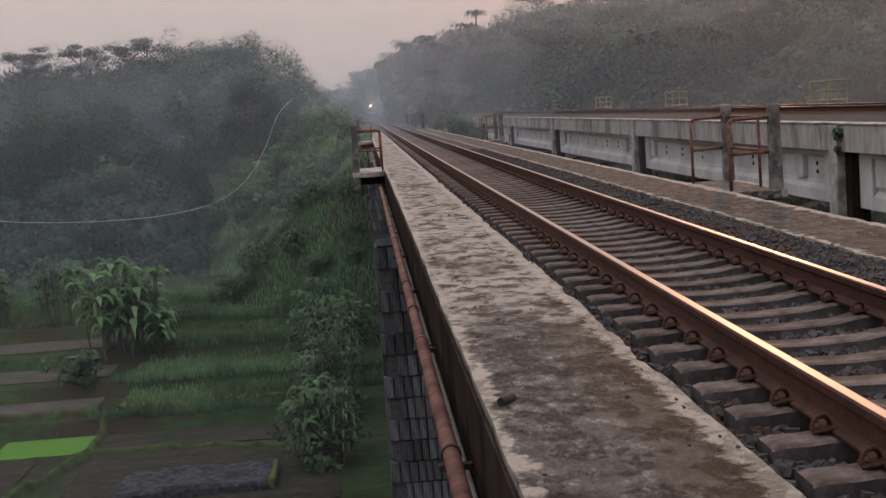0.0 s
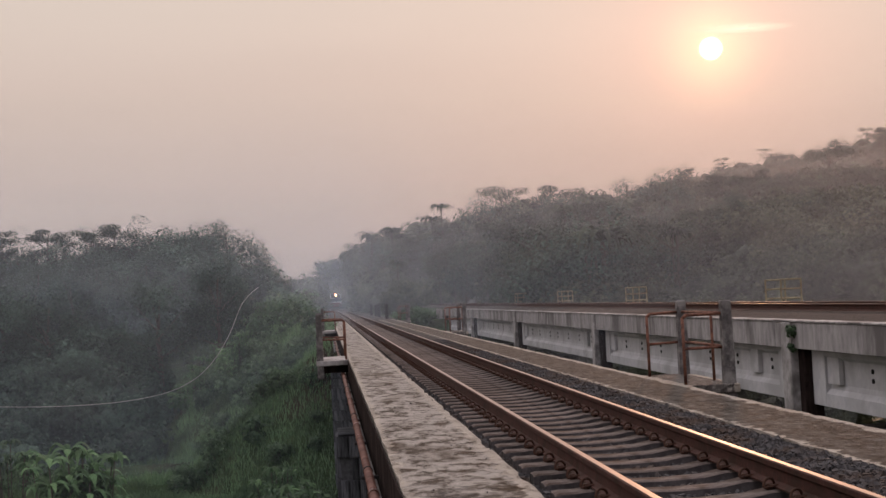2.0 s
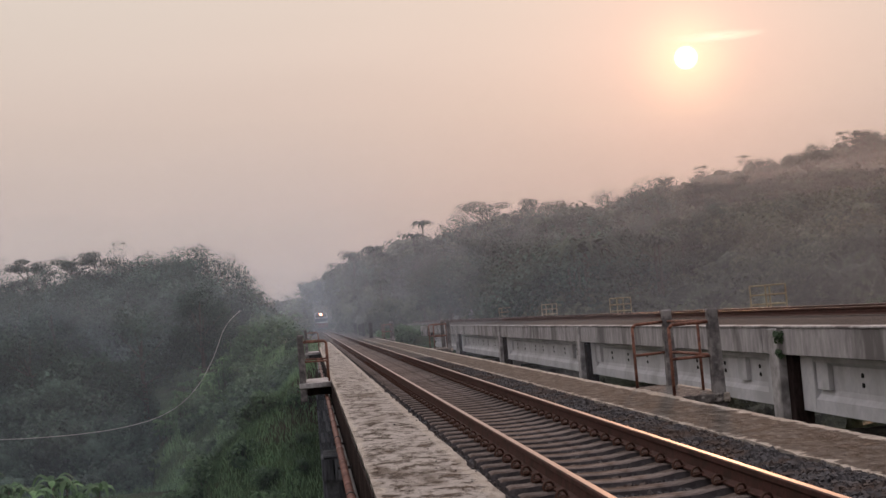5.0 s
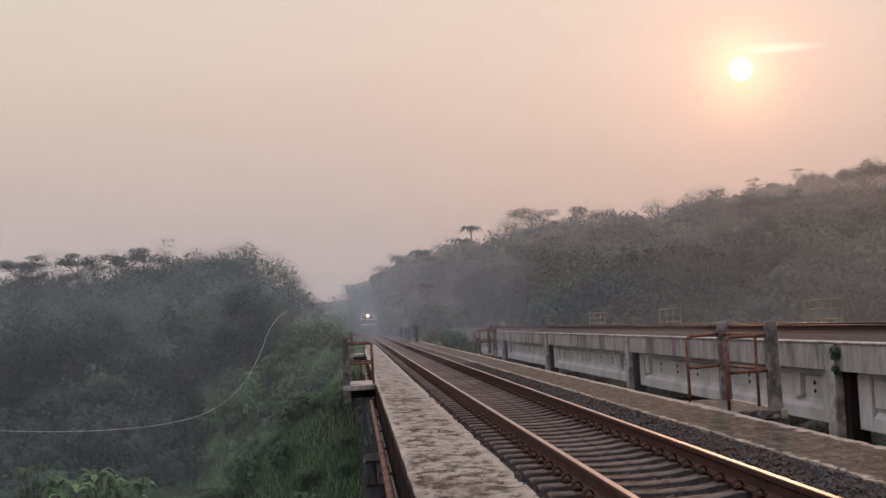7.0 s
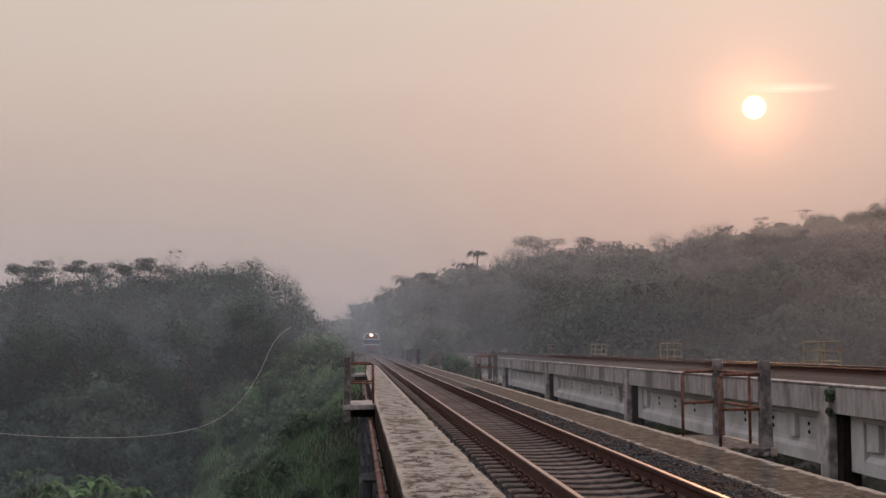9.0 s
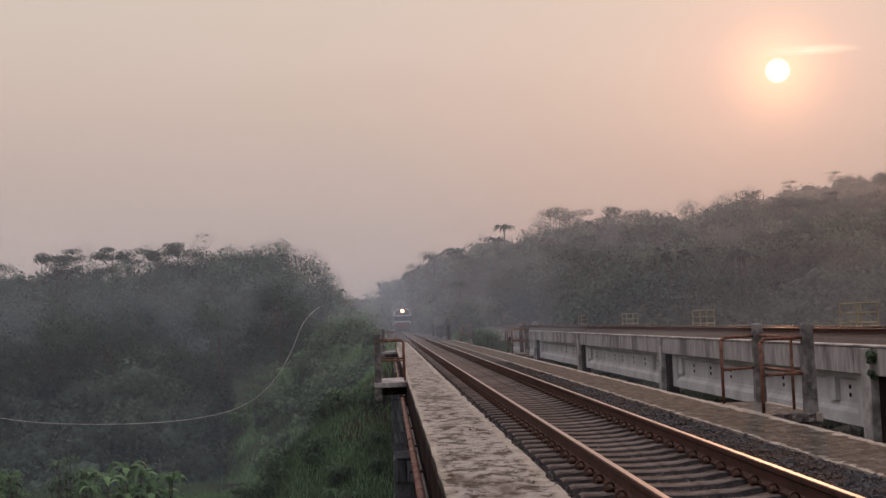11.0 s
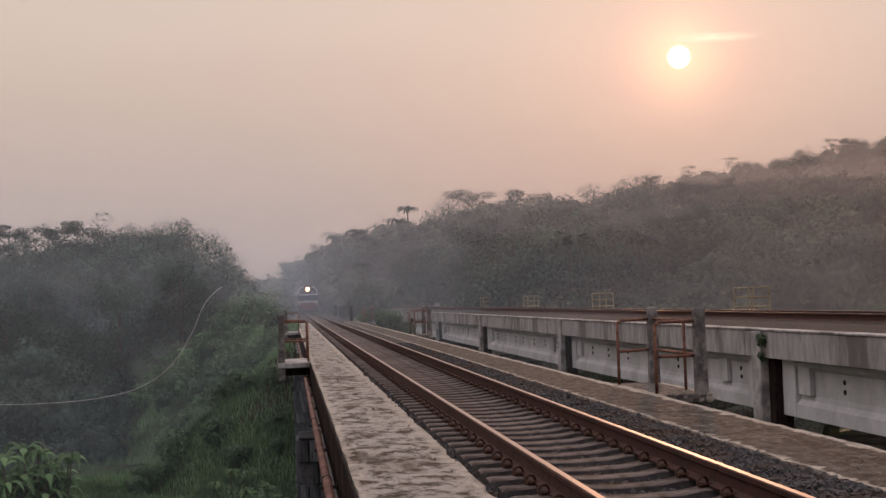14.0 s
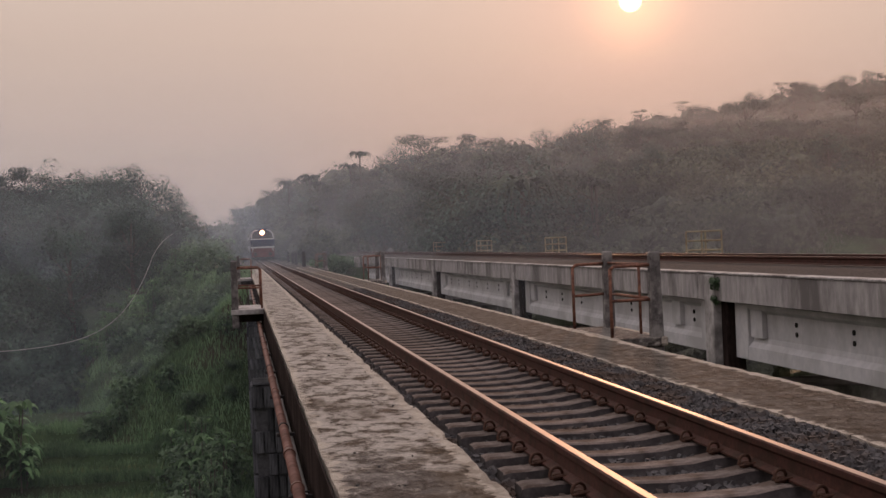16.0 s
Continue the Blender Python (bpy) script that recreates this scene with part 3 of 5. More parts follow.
walkway("walkway_2", R_IN, R_OUT, 1.0, 0.6)

SPAN, FIRST_PIER = 36.6, 34.8
deck = empty("bridge_deck", 0, 0, 0, label="grey concrete girder bridge deck carrying a single track", category="bridge", kind="structure")
part("slab", one_box(0.60, 4.83, -8, BRIDGE_END + 4, -0.74, -0.495, bevel=0.0), M["girder"], deck)
part("fascia", one_box(0.448, 0.462, -8, BRIDGE_END + 4, -0.80, -0.215, bevel=0.003), M["fascia"], deck, "near-black concrete edge beam")
part("fascia", one_box(4.835, 4.925, -8, BRIDGE_END + 4, -0.80, -0.24, bevel=0.008), M["fascia"], deck, "near-black concrete edge beam")
GIRDER = [(-0.30, -0.745), (0.30, -0.745), (0.30, -0.90), (0.10, -1.02), (0.10, -1.65), (0.28, -1.80), (0.28, -2.05), (-0.28, -2.05), (-0.28, -1.80), (-0.10, -1.65), (-0.10, -1.02), (-0.30, -0.90)]
k = 0
y0 = FIRST_PIER - SPAN
while y0 < BRIDGE_END:
    y1 = min(y0 + SPAN, BRIDGE_END + 1)
    for gx in (0.98, 4.2):
        part("girder", prism(bmesh.new(), [(gx + x, z) for x, z in GIRDER], y0 + 0.1, y1 - 0.1), M["girder"], deck)
    # cross ribs on the outer face
    for f in (0.25, 0.5, 0.75):
        yy = lerp(y0, y1, f)
        part("rib", one_box(0.70, 0.875, yy - 0.12, yy + 0.12, -1.80, -0.91), M["girder"], deck)
    y0 += SPAN


def stone_pier(y, near):
    """A tapering pier of coursed stone blocks with a cast cap."""
    p = empty("bridge_pier", 2.55, y, 0, label="tall coursed stone bridge pier with concrete cap", category="pier", group="bridge piers")
    part("cap", one_box(-2.44, 2.24, -0.82, 0.82, -2.12, -2.055, bevel=0.03), M["pier"], p, "dark stone bearing course")
    part("core", one_box(-2.38, 2.18, -0.76, 0.76, -12.5, -2.125, bevel=0.0), M["mortar"], p, "grey mortar core")
    return p


piers = []
for i in range(2):
    piers.append(stone_pier(FIRST_PIER + SPAN * i, i))
ab = empty("abutment", 0, BANK_Y - 2.0, 0, label="concrete bridge abutment set in the bank", category="abutment", kind="structure")
part("breast_wall", one_box(0.3, 4.9, 0.9, 3.2, -9.0, -0.81, bevel=0.02), M["girder"], ab)


# railway track
RAIL = [(-0.070, -0.159), (0.070, -0.159), (0.070, -0.148), (0.016, -0.128), (0.010, -0.060), (0.034, -0.040), (0.035, -0.008), (0.026, -0.0015), (-0.026, -0.0015), (-0.035, -0.008), (-0.034, -0.040), (-0.010, -0.060), (-0.016, -0.128), (-0.070, -0.148)]
GAUGE = 0.565


def sleeper_mesh():
    """A cast sleeper: flared foot, raised rail seats and a lower middle."""
    bm = bmesh.new()
    xs = [-0.89, -0.85, -0.74, -0.66, -0.46, -0.30, 0.0, 0.30, 0.46, 0.66, 0.74, 0.85, 0.89]
    rings = []
    for x in xs:
        a = abs(x)
        top = -0.170 if 0.46 <= a <= 0.66 else (-0.186 if a > 0.86 else (-0.176 if a > 0.66 else -0.205 if a < 0.25 else -0.196))
        hw = 0.092 if a >= 0.4 else 0.085
        rings.append([bm.verts.new(v) for v in ((x, -0.118, -0.36), (x, -hw - 0.008, top - 0.012), (x, -hw + 0.008, top), (x, hw - 0.008, top), (x, hw + 0.008, top - 0.012), (x, 0.118, -0.36))])
    for a, b in zip(rings, rings[1:]):
        for i in range(5):
            bm.faces.new((a[i], b[i], b[i + 1], a[i + 1]))
    bm.faces.new(rings[0]), bm.faces.new(rings[-1][::-1])
    bmesh.ops.recalc_face_normals(bm, faces=bm.faces)
    bm.normal_update()
    # Upward faces take the paler colour, so top and side shading is painted.
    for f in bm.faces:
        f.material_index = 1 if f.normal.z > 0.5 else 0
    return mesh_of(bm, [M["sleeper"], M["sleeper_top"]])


def clip_mesh():
    """A sprung rail clip: a bent round bar on a shoulder block."""
    bm = bmesh.new()
    pts = [(0.045, -0.052, -0.142), (-0.01, -0.056, -0.146)]
    for i in range(13):
        a = math.radians(200 - 220 * i / 12)
        pts.append((0.043 * math.cos(a) - 0.004, -0.036 + 0.0055 * i, -0.142 + 0.043 * math.sin(a)))
    pts += [(0.030, 0.048, -0.152), (-0.03, 0.050, -0.160)]
    sweep(bm, pts, 0.0095, 6)
    box(bm, -0.026, 0.020, -0.030, 0.030, -0.178, -0.132, bevel=0.008)
    return mesh_of(bm, M["clip"])


SLEEPER_STEP, SLEEPER_0 = 0.532, 2.554
SLEEPER_ME, CLIP_ME = sleeper_mesh(), clip_mesh()


def rail_pair(parent, cx, z, y0, y1):
    for s in (-1, 1):
        r = part("rail", prism(bmesh.new(), [(cx + s * GAUGE + x, z + zz) for x, zz in RAIL], y0, y1), M["rust"], parent)
        part("running_surface", one_box(cx + s * GAUGE - 0.026, cx + s * GAUGE + 0.026, y0, y1, z - 0.010, z, bevel=0.004), M["railhead"], r, "bright worn rail head")


track = empty("railway_track", 0, 0, 0, label="rusty single railway track on concrete sleepers and ballast", category="track")
rail_pair(track, TRACK_X, 0.0, -8, 620)
# sleepers past the bridge, joined
sv, sf = [], []
base_v = np.array([v.co[:] for v in SLEEPER_ME.vertices])
base_f = [tuple(p.vertices) for p in SLEEPER_ME.polygons if len(p.vertices) == 4]
for i in range(230):
    y = SLEEPER_0 + SLEEPER_STEP * (190 + i)
    o = len(sv) * len(base_v)
    sv.append(base_v + (TRACK_X, y, 0))
    sf += [tuple(o + j for j in f) for f in base_f]
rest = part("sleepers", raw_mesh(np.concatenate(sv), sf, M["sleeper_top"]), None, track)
rest["kind"] = "stuff"


def ballast_bed(name, x0, x1, y0, y1, z, step):
    xs, ys = np.arange(x0, x1 + 0.01, 0.16), np.arange(y0, y1, step)
    verts = [(x, y, z + 0.02 * noise.noise((x * 4, y * 4, 0)) - 0.02 * smooth((TRACK_X - 1.0 - x) / 0.4) + 0.045 * smooth((x - TRACK_X - 0.9) / 0.4)) for y in ys for x in xs]
    w = len(xs)
    faces = [(j * w + i, j * w + i + 1, (j + 1) * w + i + 1, (j + 1) * w + i) for j in range(len(ys) - 1) for i in range(w - 1)]
    ob = new(name, raw_mesh(verts, faces, M["bed"], True))
    return tagged(ob, "dark crushed-stone ballast bed", "ballast", kind="structure")


ballast_bed("ballast_bed", L_IN - 0.02, R_IN + 0.02, -8, BRIDGE_END + 4, -0.272, 0.25)
ob = new("track_bed", raw_mesh([(-0.6, BRIDGE_END + 3.6, -0.26), (5.6, BRIDGE_END + 3.6, -0.26), (5.6, 620, -0.26), (-0.6, 620, -0.26), (-1.4, BRIDGE_END + 3.6, -0.7), (6.4, BRIDGE_END + 3.6, -0.7), (6.4, 620, -0.7), (-1.4, 620, -0.7)], [(0, 1, 2, 3), (4, 0, 3, 7), (1, 5, 6, 2)], M["bed"]))
tagged(ob, "ballasted railway formation on the bank", "track bed", kind="structure")


def stones(name, count, x_range, y_range, z_of, size, parent=None):
    """Loose crushed stones, each an uneven block."""
    rng = np.random.default_rng(5)
    cube = np.array([(-1, -1, -1), (1, -1, -1), (1, 1, -1), (-1, 1, -1), (-1, -1, 1), (1, -1, 1), (1, 1, 1), (-1, 1, 1)], dtype=float)
    cf = np.array([(0, 3, 2, 1), (4, 5, 6, 7), (0, 1, 5, 4), (1, 2, 6, 5), (2, 3, 7, 6), (3, 0, 4, 7)])
    V, Fc = [], []
    done = 0
    while done < count:
        u = rng.random()
        y = y_range[0] + (y_range[1] - y_range[0]) * u ** 1.7
        x = rng.uniform(*x_range)
        ok = z_of(x, y)
        if ok is None:
            continue
        s = size * rng.uniform(0.5, 1.25)
        q = Euler(rng.uniform(0, 6.28, 3)).to_matrix()
        c = cube * (s * rng.uniform(0.55, 1.0, 3)) * rng.uniform(0.7, 1.1, (8, 3))
        c = c @ np.array(q).T + (x, y, ok + s * rng.uniform(-0.1, 0.55))
        V.append(c)
        Fc.append(cf + 8 * done)
        done += 1
    return new(name, raw_mesh(np.concatenate(V), np.concatenate(Fc), M["stone"]))


def between_sleepers(x, y):
    k = ((y - SLEEPER_0) / SLEEPER_STEP) % 1.0
    d = abs(x - TRACK_X)
    if d < 0.91 and (k < 0.24 or k > 0.76):
        return None
    if abs(d - GAUGE) < 0.09:
        return None
    if d < 0.48 and random.random() < 0.45:
        return None
    heap = 0.03 * noise.noise((x * 3.0, y * 3.0, 4.0))
    return -0.258 + heap * (1.0 if d > 0.6 else 0.5) + 0.03 * smooth((x - TRACK_X - 0.9) / 0.4)


ob = stones("ballast_stones", 36000, (L_IN + 0.02, R_IN - 0.02), (1.0, 46.0), between_sleepers, 0.024)
tagged(ob, "loose dark grey crushed ballast stones", "ballast", kind="stuff")
ob = stones("walkway_debris", 70, (L_OUT + 0.1, L_IN), (5.0, 40.0), lambda x, y: WALK_Z if noise.noise((x * 2, y * 0.5, 9)) > 0.0 else None, 0.009)
tagged(ob, "small stones scattered on the walkway", "debris", kind="stuff")


# ---- side pipes ----
def side_pipe():
    p = empty("water_pipe", 0.335, 0, -0.59, label="rusty reddish water pipe bracketed along the bridge side", category="pipe")
    bm = bmesh.new()
    tube(bm, (0, -8, 0), (0, BRIDGE_END, 0), 0.046, 14)
    part("pipe_run", bm, M["pipe"], p, smooth=True)
    y = 7.0 - 3.55 * 3
    i = 0
    while y < BRIDGE_END:
        bm = bmesh.new()
        tube(bm, (0, y - 0.02, 0), (0, y + 0.02, 0), 0.055, 14)
        part("collar", bm, M["bracket"] if i % 2 else M["pipe"], p, "dark clamp ring")
        part("bracket", one_box(-0.07, 0.111, y - 0.03, y + 0.03, -0.085, -0.05, bevel=0.004), M["bracket"], p, "black steel bracket")
        if i % 2 == 0:
            bm = bmesh.new()
            tube(bm, (0, y + 1.7, 0), (0, y + 1.82, 0), 0.056, 14)
            part("coupling", bm, M["pipe"], p)
        y += 3.55
        i += 1
    c = empty("cable_conduit", 0.418, 0, -0.74, label="thin pale grey conduit under the bridge edge", category="conduit")
    bm = bmesh.new()
    tube(bm, (0, -8, 0), (0, BRIDGE_END, 0), 0.021, 8)
    part("conduit_run", bm, M["conduit"], c, smooth=True)
    for yy in np.arange(4.0, 60, 7.1):
        part("saddle", one_box(-0.03, 0.028, yy - 0.02, yy + 0.02, -0.03, 0.03, bevel=0.004), M["bracket"], c)


side_pipe()


# ---- refuges ----
def refuge(x_edge, side, y, thin, stout, wide):
    """A railed standing place beside the walkway: a slab, two stout concrete posts and bent pipe rails."""
    r = empty("refuge", x_edge, y, WALK_Z, label="railed refuge with dark concrete posts and rusty pipe rails", category="refuge", group="bridge refuges")
    s = side
    X = lambda a, b: (min(s * a, s * b), max(s * a, s * b))
    part("platform", one_box(*X(0.012, wide), -0.15, 2.55, -0.13, -0.004, bevel=0.012), M["walkway"] if s > 0 else M["slab"], r, "worn concrete slab")
    for yy in (0.45, 1.95):
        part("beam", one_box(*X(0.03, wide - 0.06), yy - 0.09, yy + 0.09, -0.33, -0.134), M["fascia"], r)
    for yy in (-0.02, 2.42):
        bm = one_box(*X(stout - 0.085, stout + 0.085), yy - 0.09, yy + 0.09, -0.45, 1.17, bevel=0.02)
        for v in bm.verts:
            if v.co.z > 1.0:
                v.co.x = s * stout + (v.co.x - s * stout) * 0.82
                v.co.y = yy + (v.co.y - yy) * 0.82
            v.co += 0.006 * Vector((noise.noise(v.co * 9), noise.noise(v.co * 7 + Vector((3, 0, 0))), 0))
        part("post", bm, M["post"], r)
    for yy, back in ((0.12, -0.02), (2.28, 2.42)):
        bm = bmesh.new()
        tube(bm, (s * thin, yy, -0.02), (s * thin, yy, 0.94), 0.024, 8)
        part("rail_post", bm, M["cagepipe"], r, smooth=True)
        bm = bmesh.new()
        tube(bm, (s * thin, yy, 0.93), (s * (thin + 0.05), yy, 0.975), 0.024, 8)
        tube(bm, (s * (thin + 0.045), yy, 0.975), (s * (stout - 0.06), back, 0.985), 0.024, 8)
        part("top_rail", bm, M["cagepipe"], r, smooth=True)
        bm = bmesh.new()
        tube(bm, (s * thin, yy, 0.50), (s * (stout - 0.06), back, 0.51), 0.022, 8)
        part("middle_rail", bm, M["cagepipe"], r, smooth=True)
    for h in (0.51, 0.985):
        bm = bmesh.new()
        tube(bm, (s * stout, 0.06, h), (s * stout, 2.34, h), 0.022, 8)
        part("back_rail", bm, M["cagepipe"], r, smooth=True)
    bm = bmesh.new()
    tube(bm, (s * (stout - 0.03), 0.62, -0.02), (s * (stout - 0.03), 0.62, 0.97), 0.022, 8)
    part("rail_post", bm, M["cagepipe"], r, smooth=True)
    return r


refuge(L_OUT, -1, 33.4, 0.06, 0.70, 0.80)
refuge(L_OUT, -1, 70.2, 0.06, 0.70, 0.80)
refuge(L_OUT, -1, -1.85, 0.06, 0.70, 0.80)
refuge(R_OUT, 1, 18.4, 0.05, 0.64, 0.76)
refuge(R_OUT, 1, 55.0, 0.05, 0.64, 0.76)
refuge(R_OUT, 1, 92.6, 0.05, 0.64, 0.76)


def fence_post(x, y, h):
    p = one_box(x - 0.14, x + 0.14, y - 0.14, y + 0.14, ground_z(x, y) - 0.3, ground_z(x, y) + h, bevel=0.025)
    return tagged(part("fence_post", p, M["bracket"]), "dark weathered concrete post beside the track", "post", "lineside posts")


for x, y, h in ((4.95, 112, 1.5), (4.9, 127, 1.45), (5.0, 138, 1.4), (4.95, 150, 1.5)):
    fence_post(x, y, h)


# ---- second bridge ----
B2_X, B2_Z = 9.65, 0.345
B2_RAIL = B2_Z + 0.29
B2_PIERS = [28.45 + 20.95 * i for i in range(-1, 5)]
deck2 = empty("second_bridge", 0, 0, 0, label="parallel pale concrete girder railway bridge", category="bridge", kind="structure")
SECTION2 = [(-0.22, -0.57), (0.22, -0.57), (0.22, -0.70), (0.10, -0.78), (0.10, -1.26), (0.13, -1.36), (0.22, -1.46), (0.23, -1.715), (-0.23, -1.715), (-0.22, -1.46), (-0.13, -1.36), (-0.10, -1.26), (-0.10, -0.78), (-0.22, -0.70)]


def second_span(ya, yb):
    rng = random.Random(int(ya * 10))
    part("slab", one_box(B2_X, B2_X + 4.5, ya + 0.02, yb - 0.02, B2_Z - 0.565, B2_Z - 0.012, bevel=0.012), M["slab_edge"], deck2, "stained slab edge with pale drips")
    part("coping", one_box(B2_X - 0.03, B2_X + 0.30, ya + 0.03, yb - 0.03, B2_Z - 0.008, B2_Z + 0.03, bevel=0.008), M["slab"], deck2)
    for gx in (B2_X + 0.52, B2_X + 3.98):
        part("girder", prism(bmesh.new(), [(gx + x, B2_Z + z) for x, z in SECTION2], ya + 0.03, yb - 0.03), M["girder"], deck2)
    for f in (0.12, 0.88):
        yy = lerp(ya, yb, f)
        part("stiffener", prism(bmesh.new(), [(B2_X + 0.31, B2_Z - 0.71), (B2_X + 0.41, B2_Z - 0.71), (B2_X + 0.41, B2_Z - 1.25), (B2_X + 0.31, B2_Z - 1.25)], yy - 0.3, yy + 0.3), M["girder"], deck2)
        part("end_block", one_box(B2_X + 0.285, B2_X + 0.76, *((ya + 0.04, ya + 0.7) if f < 0.5 else (yb - 2.1, yb - 1.41)), B2_Z - 1.712, B2_Z - 0.573, bevel=0.015), M["girder"], deck2)
    # anchor recesses in pairs along the web
    n = 8
    for i in range(n):
        yy = lerp(ya, yb, (i + 0.7) / (n + 0.4)) + rng.uniform(-0.25, 0.25)
        for h in (-0.92, -1.10):
            hx = B2_X + 0.415
            bm = bmesh.new()
            tube(bm, (hx - 0.02, yy + 0.05 * (h + 1.0), B2_Z + h), (hx + 0.02, yy + 0.05 * (h + 1.0), B2_Z + h), 0.048, 7)
            part("anchor", bm, M["hole"], deck2, "dark anchor recess")


for a, b in zip(B2_PIERS, B2_PIERS[1:]):
    second_span(a, b)


def second_pier(y):
    p = empty("bridge_pier", B2_X, y, 0, label="pale concrete pier with weathered bearing posts", category="pier", group="second bridge piers")
    part("bearing_post_and_gap", one_box(-0.05, 0.42, -1.05, -0.52, B2_Z - 2.40, B2_Z - 0.02, bevel=0.02), M["slab"], p)
    # Dark box in the gap beside the post; the gap's shade is its colour.
    part("bearing_post_and_gap", one_box(0.12, 0.5, -1.40, -1.06, B2_Z - 2.40, B2_Z - 0.575, bevel=0.02), M["fascia"], p, "dark box painted as the shaded bearing gap")
    part("cap", one_box(-0.15, 4.7, -1.7, 0.6, B2_Z - 2.9, B2_Z - 2.405, bevel=0.03), M["slab"], p)
    part("column", one_box(0.3, 4.2, -0.7, 0.7, -12.0, B2_Z - 2.905, bevel=0.05), M["slab"], p)


for y in B2_PIERS:
    second_pier(y)
ab2 = empty("abutment", 0, 111.4, 0, label="pale concrete abutment of the second bridge", category="abutment", kind="structure")
part("breast_wall", one_box(B2_X - 0.12, B2_X + 4.7, 0.0, 1.4, -8.0, B2_Z - 1.73, bevel=0.02), M["slab"], ab2)
part("wing_wall", one_box(B2_X - 0.40, B2_X - 0.13, -0.2, 3.4, -8.0, B2_Z - 0.02, bevel=0.02), M["slab"], ab2)
t2 = empty("railway_track", 0, 0, 0, label="second railway track with rusty rails on ballast", category="track")
rail_pair(t2, B2_X + 2.3, B2_RAIL, 0, 150)
ob = new("ballast_bed_far", raw_mesh([(B2_X + 0.31, 0, B2_Z + 0.01), (B2_X + 0.8, 0, B2_Z + 0.10), (B2_X + 3.8, 0, B2_Z + 0.10), (B2_X + 4.4, 0, B2_Z + 0.01), (B2_X + 0.31, 150, B2_Z + 0.01), (B2_X + 0.8, 150, B2_Z + 0.10), (B2_X + 3.8, 150, B2_Z + 0.10), (B2_X + 4.4, 150, B2_Z + 0.01)], [(0, 1, 5, 4), (1, 2, 6, 5), (2, 3, 7, 6)], M["bed"]))
tagged(ob, "dark ballast bed of the second track", "ballast", kind="structure")
ob = new("embankment", raw_mesh([(B2_X - 1.2, 113.4, -0.7), (B2_X + 0.2, 113.0, B2_Z - 0.03), (B2_X + 4.5, 113.0, B2_Z - 0.03), (B2_X + 6, 113.4, -0.7), (B2_X - 1.2, 152, -0.7), (B2_X + 0.2, 152, B2_Z - 0.03), (B2_X + 4.5, 152, B2_Z - 0.03), (B2_X + 6, 152, -0.7)], [(0, 1, 5, 4), (1, 2, 6, 5), (2, 3, 7, 6)], M["ground"]))
tagged(ob, "grassy bank under the second track", "bank", kind="structure")


def yellow_cage(y):
    c = empty("safety_railing", B2_X + 4.5, y, B2_Z, label="faded yellow steel refuge railing on the far bridge", category="railing", group="yellow railings")
    part("platform", one_box(-0.05, 0.9, -0.1, 1.6, -0.12, -0.015), M["slab"], c)
    for x, yy in ((0.05, 0), (0.70, 0), (0.70, 1.5), (0.05, 1.5)):
        bm = bmesh.new()
        tube(bm, (x, yy, -0.02), (x, yy, 0.92), 0.028, 6)
        part("rail_post", bm, M["yellow"], c)
    for h in (0.30, 0.60, 0.90):
        for a, b in (((0.05, 0), (0.70, 0)), ((0.70, 0), (0.70, 1.5)), ((0.05, 1.5), (0.70, 1.5))):
            bm = bmesh.new()
            tube(bm, (*a, h), (*b, h), 0.026, 6)
            part("rail", bm, M["yellow"], c)


for y in (41.2, 61.9, 81.0, 100.0):
    yellow_cage(y)


# ---- plants ----
def cards(rng, centres, size, spread, per, flat=0.5, out=None, loose=0.55):
    """Leaf quads scattered in clumps about the given centres."""
    c = np.repeat(np.asarray(centres, float), per, axis=0)
    n = len(c)
    off = rng.normal(0, 1, (n, 3))
    off *= (spread * rng.uniform(0.35, 1.0, n) ** 0.5 / np.linalg.norm(off, axis=1))[:, None]
    off[:, 2] *= flat
    c = c + off
    if out is None:
        nrm = rng.normal(0, 1, (n, 3))
    else:
        nrm = np.repeat(np.asarray(out, float), per, axis=0)
        nrm = nrm / (np.linalg.norm(nrm, axis=1)[:, None] + 1e-6) + 0.6 * off / spread + loose * rng.normal(0, 1, (n, 3))
    a = np.cross(nrm, rng.normal(0, 1, (n, 3)))
    a /= np.linalg.norm(a, axis=1)[:, None]
    b = np.cross(nrm, a)
    b /= np.linalg.norm(b, axis=1)[:, None]
    s = size * rng.uniform(0.6, 1.3, n)[:, None]
    a, b = a * s, b * s * 0.55
    v = np.stack([c - a, c - b + 0.1 * a, c + a, c + b + 0.1 * a], 1).reshape(-1, 3)
    f = np.arange(4 * n).reshape(-1, 4)
    if out is not None:
        soft = np.repeat(np.asarray(out, float), per, axis=0)
        soft = soft / (np.linalg.norm(soft, axis=1)[:, None] + 1e-6) + 0.5 * off / spread + 0.3 * rng.normal(0, 1, (n, 3))
    else:
        soft = nrm
    soft /= np.linalg.norm(soft, axis=1)[:, None] + 1e-6
    return v, f, np.repeat(soft, 4, axis=0)


def foliage(v, f, n, material):
    """Leaves that take the light as one soft mass."""
    me = raw_mesh(v, f, material, True)
    me.normals_split_custom_set_from_vertices(np.asarray(n, dtype=np.float32))
    return me


def trunk_mesh(bm, pts, r0, r1, seg=6):
    n = len(pts) - 1
    for i in range(n):
        tube(bm, pts[i], pts[i + 1], lerp(r0, r1, i / n), seg, lerp(r0, r1, (i + 1) / n))
    return bm


